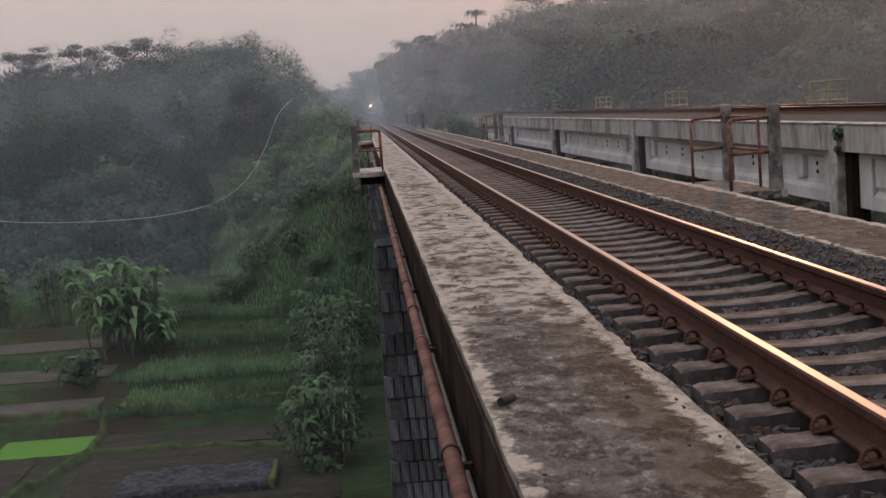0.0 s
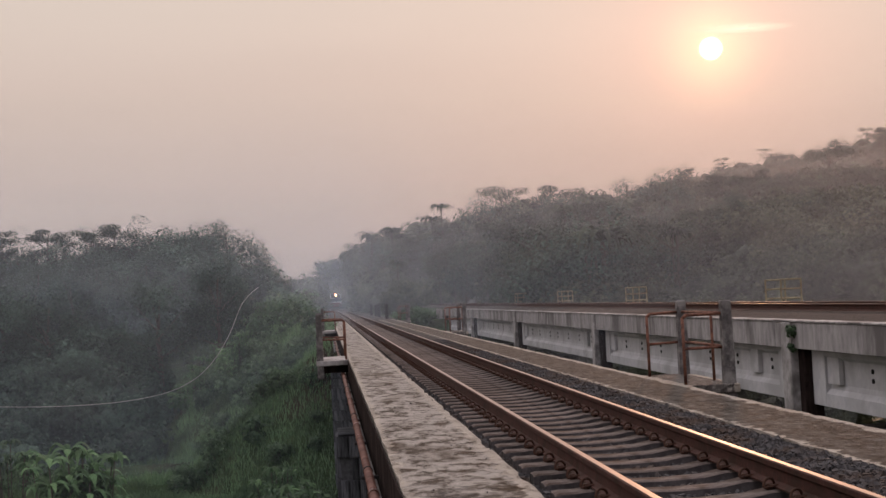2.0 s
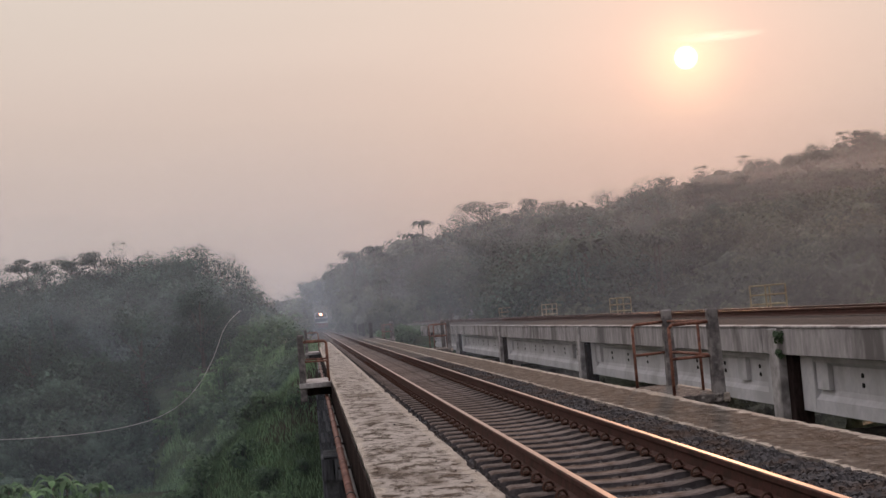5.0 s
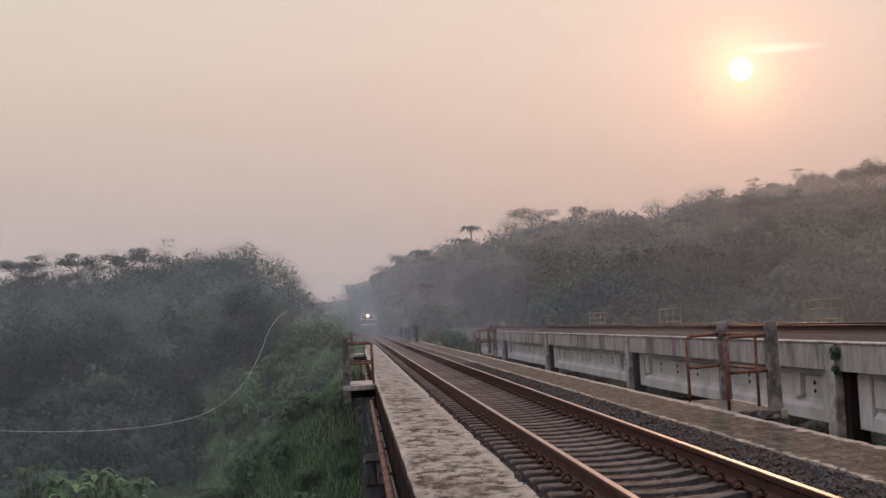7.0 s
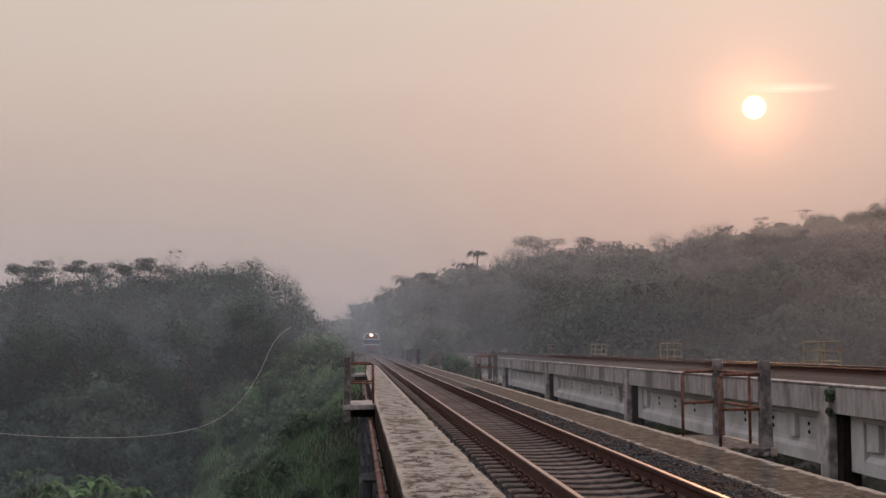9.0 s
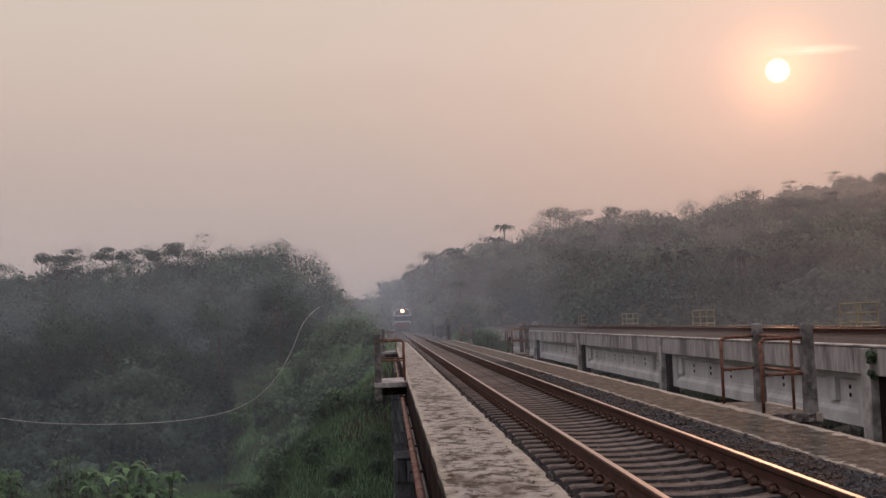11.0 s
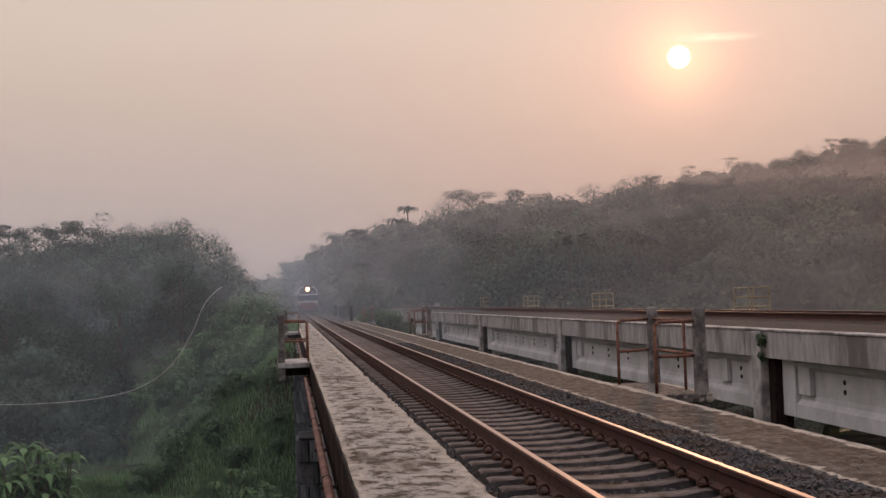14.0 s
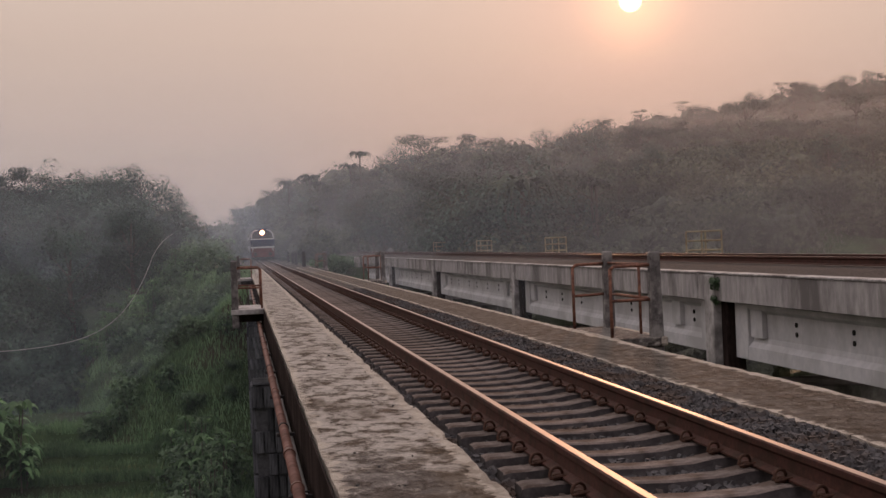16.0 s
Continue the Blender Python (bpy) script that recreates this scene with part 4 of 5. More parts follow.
def broadleaf(seed, h, w, per=110, leaf="forest", clumps=48, size=0.105):
    """A forest tree: tapered trunk, limbs, and a crown of uneven leaf clumps."""
    rng = np.random.default_rng(seed)
    t = new("tree")
    bm = bmesh.new()
    trunk_mesh(bm, [Vector((0, 0, -0.6)), Vector((0.1, 0.05, h * 0.3)), Vector((0.0, 0.15, h * 0.62)), Vector((0.15, 0, h * 0.9))], 0.02 * h + 0.05, 0.05)
    cs = []
    for i in range(clumps):
        a, e = rng.uniform(0, 6.283), rng.uniform(0, 1)
        z = h * (0.34 + 0.64 * e)
        r = w * 0.5 * math.sqrt(max(0.05, 1 - ((e - 0.40) / 0.66) ** 2)) * rng.uniform(0.45, 1.05)
        cs.append((r * math.cos(a), r * math.sin(a), z + rng.normal(0, 0.25)))
    for c in cs[:7]:
        tube(bm, (0, 0.1, c[2] * 0.72), c, 0.06, 5, 0.02)
    part("trunk", bm, M["bark"], t)
    v, f, n = cards(rng, cs, size, w * 0.17, per, 0.7, [(c[0], c[1], c[2] - 0.45 * h) for c in cs])
    part("crown", foliage(v, f, n, M[leaf]), None, t)
    return t


def umbrella_tree(seed, h, w):
    """A slender tall tree with flat tiers of feathery leaves."""
    rng = np.random.default_rng(seed)
    t = new("tree")
    bm = bmesh.new()
    trunk_mesh(bm, [Vector((0, 0, -0.6)), Vector((0.15, 0, h * 0.45)), Vector((-0.1, 0.1, h * 0.8)), Vector((0.1, 0, h * 0.97))], 0.18, 0.05)
    cs = []
    for k in range(12):
        a = k * 2.4 + rng.uniform(-0.4, 0.4)
        z = h * rng.uniform(0.66, 1.0)
        r = w * 0.5 * rng.uniform(0.5, 1.0)
        tip = Vector((r * math.cos(a), r * math.sin(a), z))
        tube(bm, (0, 0, z - 0.16 * h), tip, 0.06, 5, 0.02)
        for q in (0.55, 0.8, 1.0):
            cs.append((tip.x * q, tip.y * q, z + rng.normal(0, 0.08)))
    part("trunk", bm, M["bark"], t)
    v, f, n = cards(rng, cs, 0.105, w * 0.16, 110, 0.42, [(0, 0, 1)] * len(cs))
    part("crown", foliage(v, f, n, M["feathery"]), None, t)
    return t


def frond_mesh(rng, n, length, width, rise, leaf, ragged=True):
    """Arching fronds or long leaves from one crown point, each a bent strip with a folded rib."""
    V, Fc = [], []
    for k in range(n):
        a = k * 2.399 + rng.uniform(-0.3, 0.3)
        up = rise * rng.uniform(0.5, 1.2)
        ln = length * rng.uniform(0.75, 1.1)
        d = np.array((math.cos(a), math.sin(a), 0))
        sd = np.array((-d[1], d[0], 0))
        m = 7
        base = len(V)
        for i in range(m + 1):
            s = i / m
            p = d * ln * s * (0.95 - 0.25 * s) + np.array((0, 0, up * ln * (s - 1.15 * s * s)))
            hw = width * math.sin(math.pi * min(1, 0.12 + 0.88 * s)) * (1 if not ragged else rng.uniform(0.75, 1.1))
            V += [p + sd * hw - (0, 0, hw * 0.45), p, p - sd * hw - (0, 0, hw * 0.45)]
        for i in range(m):
            o = base + 3 * i
            Fc += [(o, o + 1, o + 4, o + 3), (o + 1, o + 2, o + 5, o + 4)]
    return raw_mesh(np.array(V), np.array(Fc), M[leaf])


def palm(seed, h):
    rng = np.random.default_rng(seed)
    t = new("palm_tree")
    bm = bmesh.new()
    trunk_mesh(bm, [Vector((0, 0, -0.6)), Vector((0.25, 0.1, h * 0.35)), Vector((0.45, 0.1, h * 0.7)), Vector((0.5, 0.1, h))], 0.2, 0.12)
    part("trunk", bm, M["bark"], t)
    c = part("crown", frond_mesh(rng, 30, 3.0, 0.17, 1.05, "feathery"), None, t)
    c.location = (0.5, 0.1, h)
    return t


def leafy_plant(seed, stems, h, leaf="banana", length=1.5, width=0.2):
    """A clump of upright stems, each with long arching leaves."""
    rng = np.random.default_rng(seed)
    t = new("shrub")
    bm = bmesh.new()
    for k in range(stems):
        a, r = rng.uniform(0, 6.283), 0.25 * h * math.sqrt(rng.uniform(0, 1))
        hh = h * rng.uniform(0.45, 1.0)
        foot = Vector((r * math.cos(a), r * math.sin(a), -0.3))
        top = Vector((1.5 * foot.x, 1.5 * foot.y, hh))
        tube(bm, foot, top, 0.05, 5, 0.03)
        for j, q in enumerate((1.0, 0.72, 0.48)):
            fr = part("leaves", frond_mesh(rng, 7, length * rng.uniform(0.7, 1.1), width, 1.5, leaf), None, t)
            fr.location = foot.lerp(top, q)
    part("stem", bm, M["bark"], t)
    return t


def bush(seed, w, h, leaf="bush", per=30, clumps=16, size=0.22):
    rng = np.random.default_rng(seed)
    t = new("bush")
    cs = [(rng.normal(0, w * 0.22), rng.normal(0, w * 0.22), h * rng.uniform(0.08, 0.9)) for _ in range(clumps)]
    bm = bmesh.new()
    for c in cs[:6]:
        tube(bm, (0, 0, -0.3), c, 0.035, 5, 0.012)
    part("stem", bm, M["bark"], t)
    v, f, n = cards(rng, cs, size, w * 0.24, per, 0.8, [(c[0], c[1], c[2] - 0.2 * h) for c in cs])
    part("foliage", foliage(v, f, n, M[leaf]), None, t)
    return t


PROTO = {
    "broad_a": broadleaf(1, 9.0, 6.5), "broad_b": broadleaf(2, 8.0, 7.5), "broad_c": broadleaf(3, 10.5, 6.0, clumps=40),
    "umbrella_a": umbrella_tree(4, 11.0, 7.0), "umbrella_b": umbrella_tree(5, 12.5, 8.5), "umbrella_c": umbrella_tree(14, 9.5, 5.0),
    "palm_a": palm(6, 9.0), "palm_b": palm(7, 11.0),
    "banana_a": leafy_plant(8, 6, 3.6, length=1.5, width=0.17), "banana_b": leafy_plant(9, 4, 2.6, length=1.5, width=0.22), "cane": leafy_plant(10, 8, 4.2, "bush", 1.3, 0.08),
    "bush_a": bush(11, 3.0, 2.4), "bush_b": bush(12, 4.0, 3.2), "bush_c": bush(13, 2.4, 1.6),
}
LABEL = {
    "broad": ("dark green broadleaf forest tree on the hillside", "tree", "hillside trees"),
    "umbrella": ("slender tall tree with flat feathery tiers", "tree", "emergent trees"),
    "palm": ("coconut palm standing above the hazy forest", "palm tree", "palms"),
    "banana": ("bright green broad-leaved plant beside the paddies", "plant", "valley plants"),
    "cane": ("tall green cane clump on the bank", "plant", "valley plants"),
    "bush": ("tangled green bush on the slope", "bush", "slope bushes"),
}
USED = set()
plant_rng = random.Random(7)


def plant(kind, x, y, scale=1.0, z=None, turn=None):
    """Set a plant on the ground; the first of each kind is the original, the rest are copies."""
    src = PROTO[kind]
    z = ground_z(x, y) if z is None else z
    m = pose(x, y, z, 0, 0, plant_rng.uniform(0, 360) if turn is None else turn)
    if kind in USED:
        ob = copy_thing(src, m)
    else:
        USED.add(kind)
        ob = src
        lb, ct, gr = LABEL[kind.split("_")[0]]
        tagged(ob, lb, ct, gr)
        ob.matrix_basis = m
    ob.scale = (scale, scale, scale * plant_rng.uniform(0.92, 1.08))
    return ob


# bearings (x over y) and upward slopes of the two wooded ridges
WEST = [(-0.60, 0.045), (-0.30, 0.046), (-0.20, 0.046), (-0.14, 0.050), (-0.09, 0.054), (-0.072, 0.052), (-0.050, 0.035), (-0.036, 0.017), (-0.018, 0.002)]
EAST = [(-0.03, 0.016), (-0.016, 0.022), (0.0, 0.032), (0.025, 0.045), (0.045, 0.053), (0.09, 0.064), (0.146, 0.070), (0.20, 0.075), (0.25, 0.079), (0.30, 0.079), (0.36, 0.080), (0.46, 0.088), (0.7, 0.092)]


def grow(kind, x, y, top, lo=0.5, hi=1.7):
    """Plant a tree whose crown reaches the given height."""
    full = {"broad_a": 9.3, "broad_b": 8.3, "broad_c": 10.9, "umbrella_a": 11.2, "umbrella_b": 12.7, "umbrella_c": 9.7, "palm_a": 10.4, "palm_b": 12.4}[kind]
    g = ground_z(x, y)
    s = (top - g) / full
    if s < lo * 0.6:
        return
    plant(kind, x, y, max(lo, min(hi, s)), z=g if s <= hi else top - full * hi)


def plant_west():
    r = random.Random(21)
    for i in range(90):
        b = r.uniform(-0.48, -0.026)
        y = r.uniform(112, 170)
        if b > -0.06:
            y = r.uniform(150, 190)
        f = smooth((y - 100) / 60)
        top = EYE[2] + y * skyline(WEST, b) * lerp(0.5, 1.0, f) * r.uniform(0.86, 1.0)
        grow(r.choice(("broad_a", "broad_b", "broad_c", "broad_b")), b * y, y, top, 0.45, 1.3)
    for b, s, kind in ((-0.238, 0.066, "umbrella_c"), (-0.197, 0.062, "umbrella_c"), (-0.150, 0.067, "umbrella_a"), (-0.165, 0.060, "umbrella_c"), (-0.29, 0.063, "umbrella_a"), (-0.115, 0.066, "broad_c"), (-0.100, 0.063, "broad_c"), (-0.070, 0.062, "broad_c"), (-0.085, 0.063, "broad_a"), (-0.125, 0.062, "broad_b"), (-0.18, 0.058, "broad_b"), (-0.22, 0.058, "broad_b"), (-0.057, 0.048, "broad_a"), (-0.030, 0.020, "palm_a")):
        y = 158
        grow(kind, b * y, y, EYE[2] + y * s, 0.45, 1.3)


def plant_east():
    r = random.Random(33)
    for i in range(220):
        b = r.uniform(-0.012, 0.56)
        far = lerp(330, 190, smooth(b / 0.2))
        y = r.uniform(0.48, 1.0) * far
        if b * y < 9.0 and y < 250 and b > 0:
            continue
        if abs(b * y - TRACK_X) < 5 and y < 320:
            continue
        f = smooth((y / far - 0.55) / 0.45)
        top = EYE[2] + y * skyline(EAST, b) * lerp(0.66, 1.0, f) * r.uniform(0.86, 1.0)
        kind = r.choice(("broad_a", "broad_b", "broad_c", "umbrella_a", "umbrella_b", "palm_a", "palm_b"))
        grow(kind, b * y, y, top - (0 if kind[0] == "b" else 0.002 * y), 0.5, 1.7)
    for b, s, y, kind in ((0.034, 0.061, 255, "palm_a"), (0.052, 0.064, 250, "palm_a"), (0.058, 0.063, 244, "palm_b"), (0.083, 0.076, 235, "palm_b"), (0.090, 0.079, 230, "palm_b"), (0.118, 0.078, 220, "broad_c"), (0.136, 0.084, 212, "umbrella_a"), (0.170, 0.085, 205, "umbrella_a"), (0.196, 0.085, 200, "broad_c"), (0.228, 0.090, 190, "broad_c"), (0.262, 0.090, 182, "broad_a"), (0.297, 0.090, 170, "umbrella_b"), (0.335, 0.093, 172, "palm_b"), (0.352, 0.091, 176, "umbrella_a"), (0.385, 0.100, 172, "umbrella_b"), (0.395, 0.090, 160, "umbrella_a"), (0.43, 0.096, 170, "palm_b"), (0.445, 0.098, 168, "palm_a"), (0.475, 0.112, 150, "umbrella_b"), (0.19, 0.062, 150, "umbrella_a"), (0.27, 0.066, 140, "umbrella_a"), (0.36, 0.070, 135, "umbrella_b"), (0.43, 0.072, 132, "umbrella_a"), (0.24, 0.060, 145, "palm_b"), (0.17, 0.050, 150, "palm_b"), (0.31, 0.064, 130, "umbrella_c")):
        grow(kind, b * y, y, EYE[2] + y * (s - (0.010 if kind[0] == "p" else 0.004)), 0.5, 1.7)
    for i in range(95):
        b, y = r.uniform(0.09, 0.50), r.uniform(98, 165)
        if b * y < 17:
            continue
        crest = skyline(EAST, b) * lerp(0.55, 1.0, smooth((y - 98) / 67))
        kind = r.choice(("umbrella_a", "umbrella_c", "palm_a", "broad_c", "umbrella_b", "umbrella_c", "palm_b"))
        grow(kind, b * y, y, EYE[2] + y * crest * r.uniform(0.72, 1.08), 0.5, 1.5)


def plant_far():
    """Single trees standing out along the distant ridge."""
    r = random.Random(57)
    for i in range(46):
        b, y = r.uniform(0.26, 0.56), r.uniform(455, 500)
        kind = r.choice(("umbrella_c", "umbrella_b", "broad_a", "broad_b", "broad_c", "broad_b", "broad_a"))
        grow(kind, b * y, y, EYE[2] + y * (skyline(DISTANT, b) + r.uniform(-0.006, 0.001 if b < 0.38 else 0.006)), 0.8, 1.7)


plant_west()
plant_east()
plant_far()


def ball(cuts):
    bm = bmesh.new()
    bmesh.ops.create_icosphere(bm, subdivisions=cuts, radius=1.0)
    bm.verts.ensure_lookup_table()
    v = np.array([p.co[:] for p in bm.verts])
    f = np.array([[p.index for p in q.verts] for q in bm.faces])
    bm.free()
    return v, f


def woods(name, count, pick, radius, size, lobes, per, mat, label, seed, cuts):
    """Canopy that nobody could count: lumpy domed crowns, each a dense heart of foliage under loose leaf clumps."""
    rng = np.random.default_rng(seed)
    r = random.Random(seed)
    bv, bf = ball(cuts)
    cs, ways, hearts, faces = [], [], [], []
    n = 0
    while n < count:
        p = pick(r)
        if not p:
            continue
        rc = radius * r.uniform(0.5, 1.3)
        tall = r.uniform(0.65, 1.05)
        mid = np.array([p[0], p[1], p[2] - rc * tall])
        ph = np.array([r.uniform(0, 9) for _ in range(3)])
        lump = np.sin(bv @ np.array([3.1, 1.2, 2.3]) + ph[0]) * np.sin(bv @ np.array([-1.4, 3.4, 1.9]) + ph[1]) + 0.6 * np.sin(bv @ np.array([6.2, -5.1, 5.4]) + ph[2]) * np.sin(bv @ np.array([5.0, 6.1, -5.6]) + ph[0])
        grow_out = (0.76 + 0.15 * lump + 0.09 * rng.normal(0, 1, len(bv)))[:, None]
        hearts.append(mid + bv * grow_out * np.array([rc, rc, rc * tall]))
        faces.append(bf + n * len(bv))
        n += 1
        for k in range(lobes):
            a, e = r.uniform(0, 6.283), r.uniform(-0.35, 1.0)
            q = math.sqrt(max(0.0, 1 - e * e))
            cs.append((p[0] + rc * q * math.cos(a), p[1] + rc * q * math.sin(a), p[2] - rc * tall * (1 - e) + r.gauss(0, 0.10) * rc))
            ways.append((q * math.cos(a), q * math.sin(a), e + 0.15))
    v, f, nr = cards(rng, cs, size, radius * 0.25, per, 0.8, ways)
    ob = new(name, foliage(v, f, nr, mat))
    heart = part("under_canopy", raw_mesh(np.concatenate(hearts), np.concatenate(faces), mat, True), None, ob)
    return tagged(ob, label, "forest", kind="stuff")


def pick_west(r):
    b = r.uniform(-0.62, -0.03)
    y = r.uniform(84, 175)
    x = b * y
    g = ground_z(x, y)
    f = smooth((y - 84) / 75)
    top = EYE[2] + y * skyline(WEST, b) * lerp(0.0, 0.97, f) - lerp(4.0, 0.0, f) + 1.3 * noise.noise((x * 0.16, y * 0.16, 0))
    lump = 2.6 * (noise.noise((x * 0.13, y * 0.10, 8)) - 0.2)
    z = max(g + 0.5, min(top, g + lerp(3.0, 11, f) + lump) - abs(r.gauss(0, 1.4)) * r.choice((0.2, 1, 1)))
    if (x > -11.0 and y < 135) or (b > -0.12 and y < 118):
        return None
    return (x, y, z)


def pick_east(r, near, end):
    b = r.uniform(-0.03, 0.75)
    far = lerp(340, 185, smooth(b / 0.2))
    y = r.uniform(near, end) * far
    x = b * y
    if x < 17 and y < 165 or (abs(x - TRACK_X) < 4.5 and y < 330):
        return None
    f = smooth((y / far - 0.42) / 0.58)
    g = ground_z(x, y)
    top = EYE[2] + y * skyline(EAST, b) * lerp(0.12, 1.0, f) + 1.2 * noise.noise((x * 0.12, y * 0.12, 0))
    return (x, y, max(g + 3.0, top - 0.1 - abs(r.gauss(0, 1.2)) - r.choice((0, 0, 0, 2, 4, 6)) * (1.4 - f)))


def pick_far(r):
    b = r.uniform(-0.06, 1.1)
    y = r.uniform(360, 520)
    s = skyline(DISTANT, b)
    f = smooth((y - 360) / 150)
    return (b * y, y, EYE[2] + y * s * lerp(0.5, 1.0, f) - abs(r.gauss(0, 1.6)) + 2.2 * noise.noise((b * 60, y * 0.05, 3)))


def pick_valley(r):
    x, y = r.uniform(16.5, 32), r.uniform(20, 112)
    return (x, y, -0.9 - abs(r.gauss(0, 0.7)) - 0.04 * (x - 16.5))


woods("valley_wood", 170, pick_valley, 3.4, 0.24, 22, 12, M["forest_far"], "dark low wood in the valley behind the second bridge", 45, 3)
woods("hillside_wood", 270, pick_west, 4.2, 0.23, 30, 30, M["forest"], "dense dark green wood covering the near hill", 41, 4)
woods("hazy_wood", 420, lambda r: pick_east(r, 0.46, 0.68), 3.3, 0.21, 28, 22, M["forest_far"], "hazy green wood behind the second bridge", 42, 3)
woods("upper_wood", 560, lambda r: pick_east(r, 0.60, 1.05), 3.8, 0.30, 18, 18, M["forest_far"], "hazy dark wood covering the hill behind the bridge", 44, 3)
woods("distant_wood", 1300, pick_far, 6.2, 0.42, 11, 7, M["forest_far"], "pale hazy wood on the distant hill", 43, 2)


# slope, bank and valley plants
def plant_valley():
    r = random.Random(9)
    for x, y, s in ((-12.6, 66.0, 1.15), (-11.7, 66.6, 1.0), (-13.4, 67.5, 0.9), (-12.0, 68.6, 1.1)):
        plant("banana_a", x, y, s)
    plant("banana_b", -10.6, 66.0, 0.75)
    plant("bush_c", -13.5, 61.6, 0.8)
    for i in range(16):
        plant(r.choice(("banana_b", "cane", "banana_a")), r.uniform(-30, -14), r.uniform(72, 80), r.uniform(0.6, 0.9))
    for i in range(30):
        y = r.uniform(47, 68)
        plant(r.choice(("bush_a", "cane", "bush_b", "banana_b", "banana_a")), r.uniform(-2.6, -0.9) - 0.02 * (y - 47), y, r.uniform(0.45, 0.8))
    for i in range(34):
        y = r.uniform(74, 108)
        x = r.uniform(-9, -0.8)
        plant(r.choice(("bush_a", "bush_c", "bush_c", "bush_b")), x, y, r.uniform(0.35, 0.7))
    for i in range(34):
        y = r.uniform(96, 124)
        plant(r.choice(("banana_b", "cane", "banana_a")), r.uniform(-11, -4.5), y, r.uniform(0.4, 0.7))
    for i in range(46):
        y = r.uniform(66, 108)
        plant(r.choice(("bush_a", "bush_c", "bush_c")), r.uniform(-7, -0.6) * lerp(0.5, 1.0, (y - 66) / 42), y, r.uniform(0.25, 0.45))
    for i in range(18):
        plant(r.choice(("bush_a", "bush_c")), r.uniform(5.6, 9.2), r.uniform(96, 122), r.uniform(0.3, 0.6))
    plant("bush_c", B2_X - 0.02, 27.2, 0.14, z=B2_Z - 0.30)
    plant("bush_c", B2_X - 0.03, 27.3, 0.09, z=B2_Z - 0.62)
    for i in range(12):
        plant(r.choice(("bush_a", "bush_b")), r.uniform(17, 24), r.uniform(90, 140), r.uniform(0.9, 1.5))
    for i in range(10):
        plant(r.choice(("bush_a", "bush_b")), r.uniform(-4.5, -1.5), r.uniform(120, 170), r.uniform(0.6, 1.0))


plant_valley()


def grass(name, count, pick, h, seed, label):
    rng = np.random.default_rng(seed)
    r = random.Random(seed)
    V = []
    while len(V) < count:
        x, y = pick(r)
        z = ground_z(x, y)
        a = r.uniform(0, 6.283)
        hh = h * r.uniform(0.5, 1.3)
        w = 0.05 * hh + 0.015
        dx, dy = math.cos(a), math.sin(a)
        lx, ly = r.gauss(0, 0.3) * hh, r.gauss(0, 0.3) * hh
        V.append(((x - w * dx, y - w * dy, z - 0.05), (x + w * dx, y + w * dy, z - 0.05), (x + lx * 0.6 + w * 0.8 * dx, y + ly * 0.6 + w * 0.8 * dy, z + hh * 0.7), (x + lx, y + ly, z + hh)))
    v = np.array(V).reshape(-1, 3)
    ob = new(name, raw_mesh(v, np.arange(len(v)).reshape(-1, 4), M["grassblade"]))
    return tagged(ob, label, "grass", kind="stuff")


grass("bank_grass", 34000, lambda r: (r.uniform(-11, 0.6), 58 + 66 * r.random() ** 1.2), 0.36, 51, "rough green grass on the railway bank")
grass("paddy_grass", 14000, lambda r: (r.uniform(-12, -2), r.choice((56.2, 61.4, 66.6, 71.8)) + r.uniform(-0.7, 0.7)), 0.32, 52, "long grass along the paddy bunds")
grass("valley_grass", 12000, lambda r: (r.uniform(-30, -0.5), r.uniform(72, 84)), 0.2, 53, "short weeds between the paddies")



def ruined_wall():
    """The broken stub of an old masonry footing in the paddies."""
    bm = bmesh.new()
    box(bm, -9.3, -3.9, 44.6, 47.6, -11.8, -10.65, bevel=0.12)
    bmesh.ops.subdivide_edges(bm, edges=bm.edges[:], cuts=5, use_grid_fill=True)
    for v in bm.verts:
        v.co += 0.22 * Vector((noise.noise(v.co * 0.9), noise.noise(v.co * 0.8 + Vector((5, 0, 0))), noise.noise(v.co * 1.1 + Vector((0, 7, 0)))))
    ruin = tagged(part("ruined_wall", bm, M["rubble"]), "broken dark masonry footing with a pale edge in the paddies", "ruin")
    part("edge", one_box(-4.02, -3.78, 44.7, 47.4, -11.7, -10.60, bevel=0.06), M["stubble"], ruin, "pale end face")
    return ruin


def bund(points, wide, high):
    """A low grassed earth bank between two plots."""
    bm = bmesh.new()
    rows_ = []
    steps = 14
    for (xa, ya), (xb, yb) in zip(points, points[1:]):
        d = Vector((xb - xa, yb - ya)).normalized()
        for i in range(steps + 1):
            x, y = lerp(xa, xb, i / steps), lerp(ya, yb, i / steps)
            z = ground_z(x, y)
            sx, sy = -d.y * wide, d.x * wide
            k = 1 + 0.5 * noise.noise((x, y, 2))
            rows_.append([bm.verts.new((x + sx * q, y + sy * q, z - 0.1 + (high + 0.1) * k * (1 - q * q))) for q in (-1, -0.5, 0, 0.5, 1)])
    for a, b in zip(rows_, rows_[1:]):
        for i in range(4):
            bm.faces.new((a[i], a[i + 1], b[i + 1], b[i]))
    bmesh.ops.recalc_face_normals(bm, faces=bm.faces)
    return tagged(part("field_bund", bm, M["bund"], smooth=True), "low grassy earth bund between paddy plots", "bund", "field bunds", "structure")


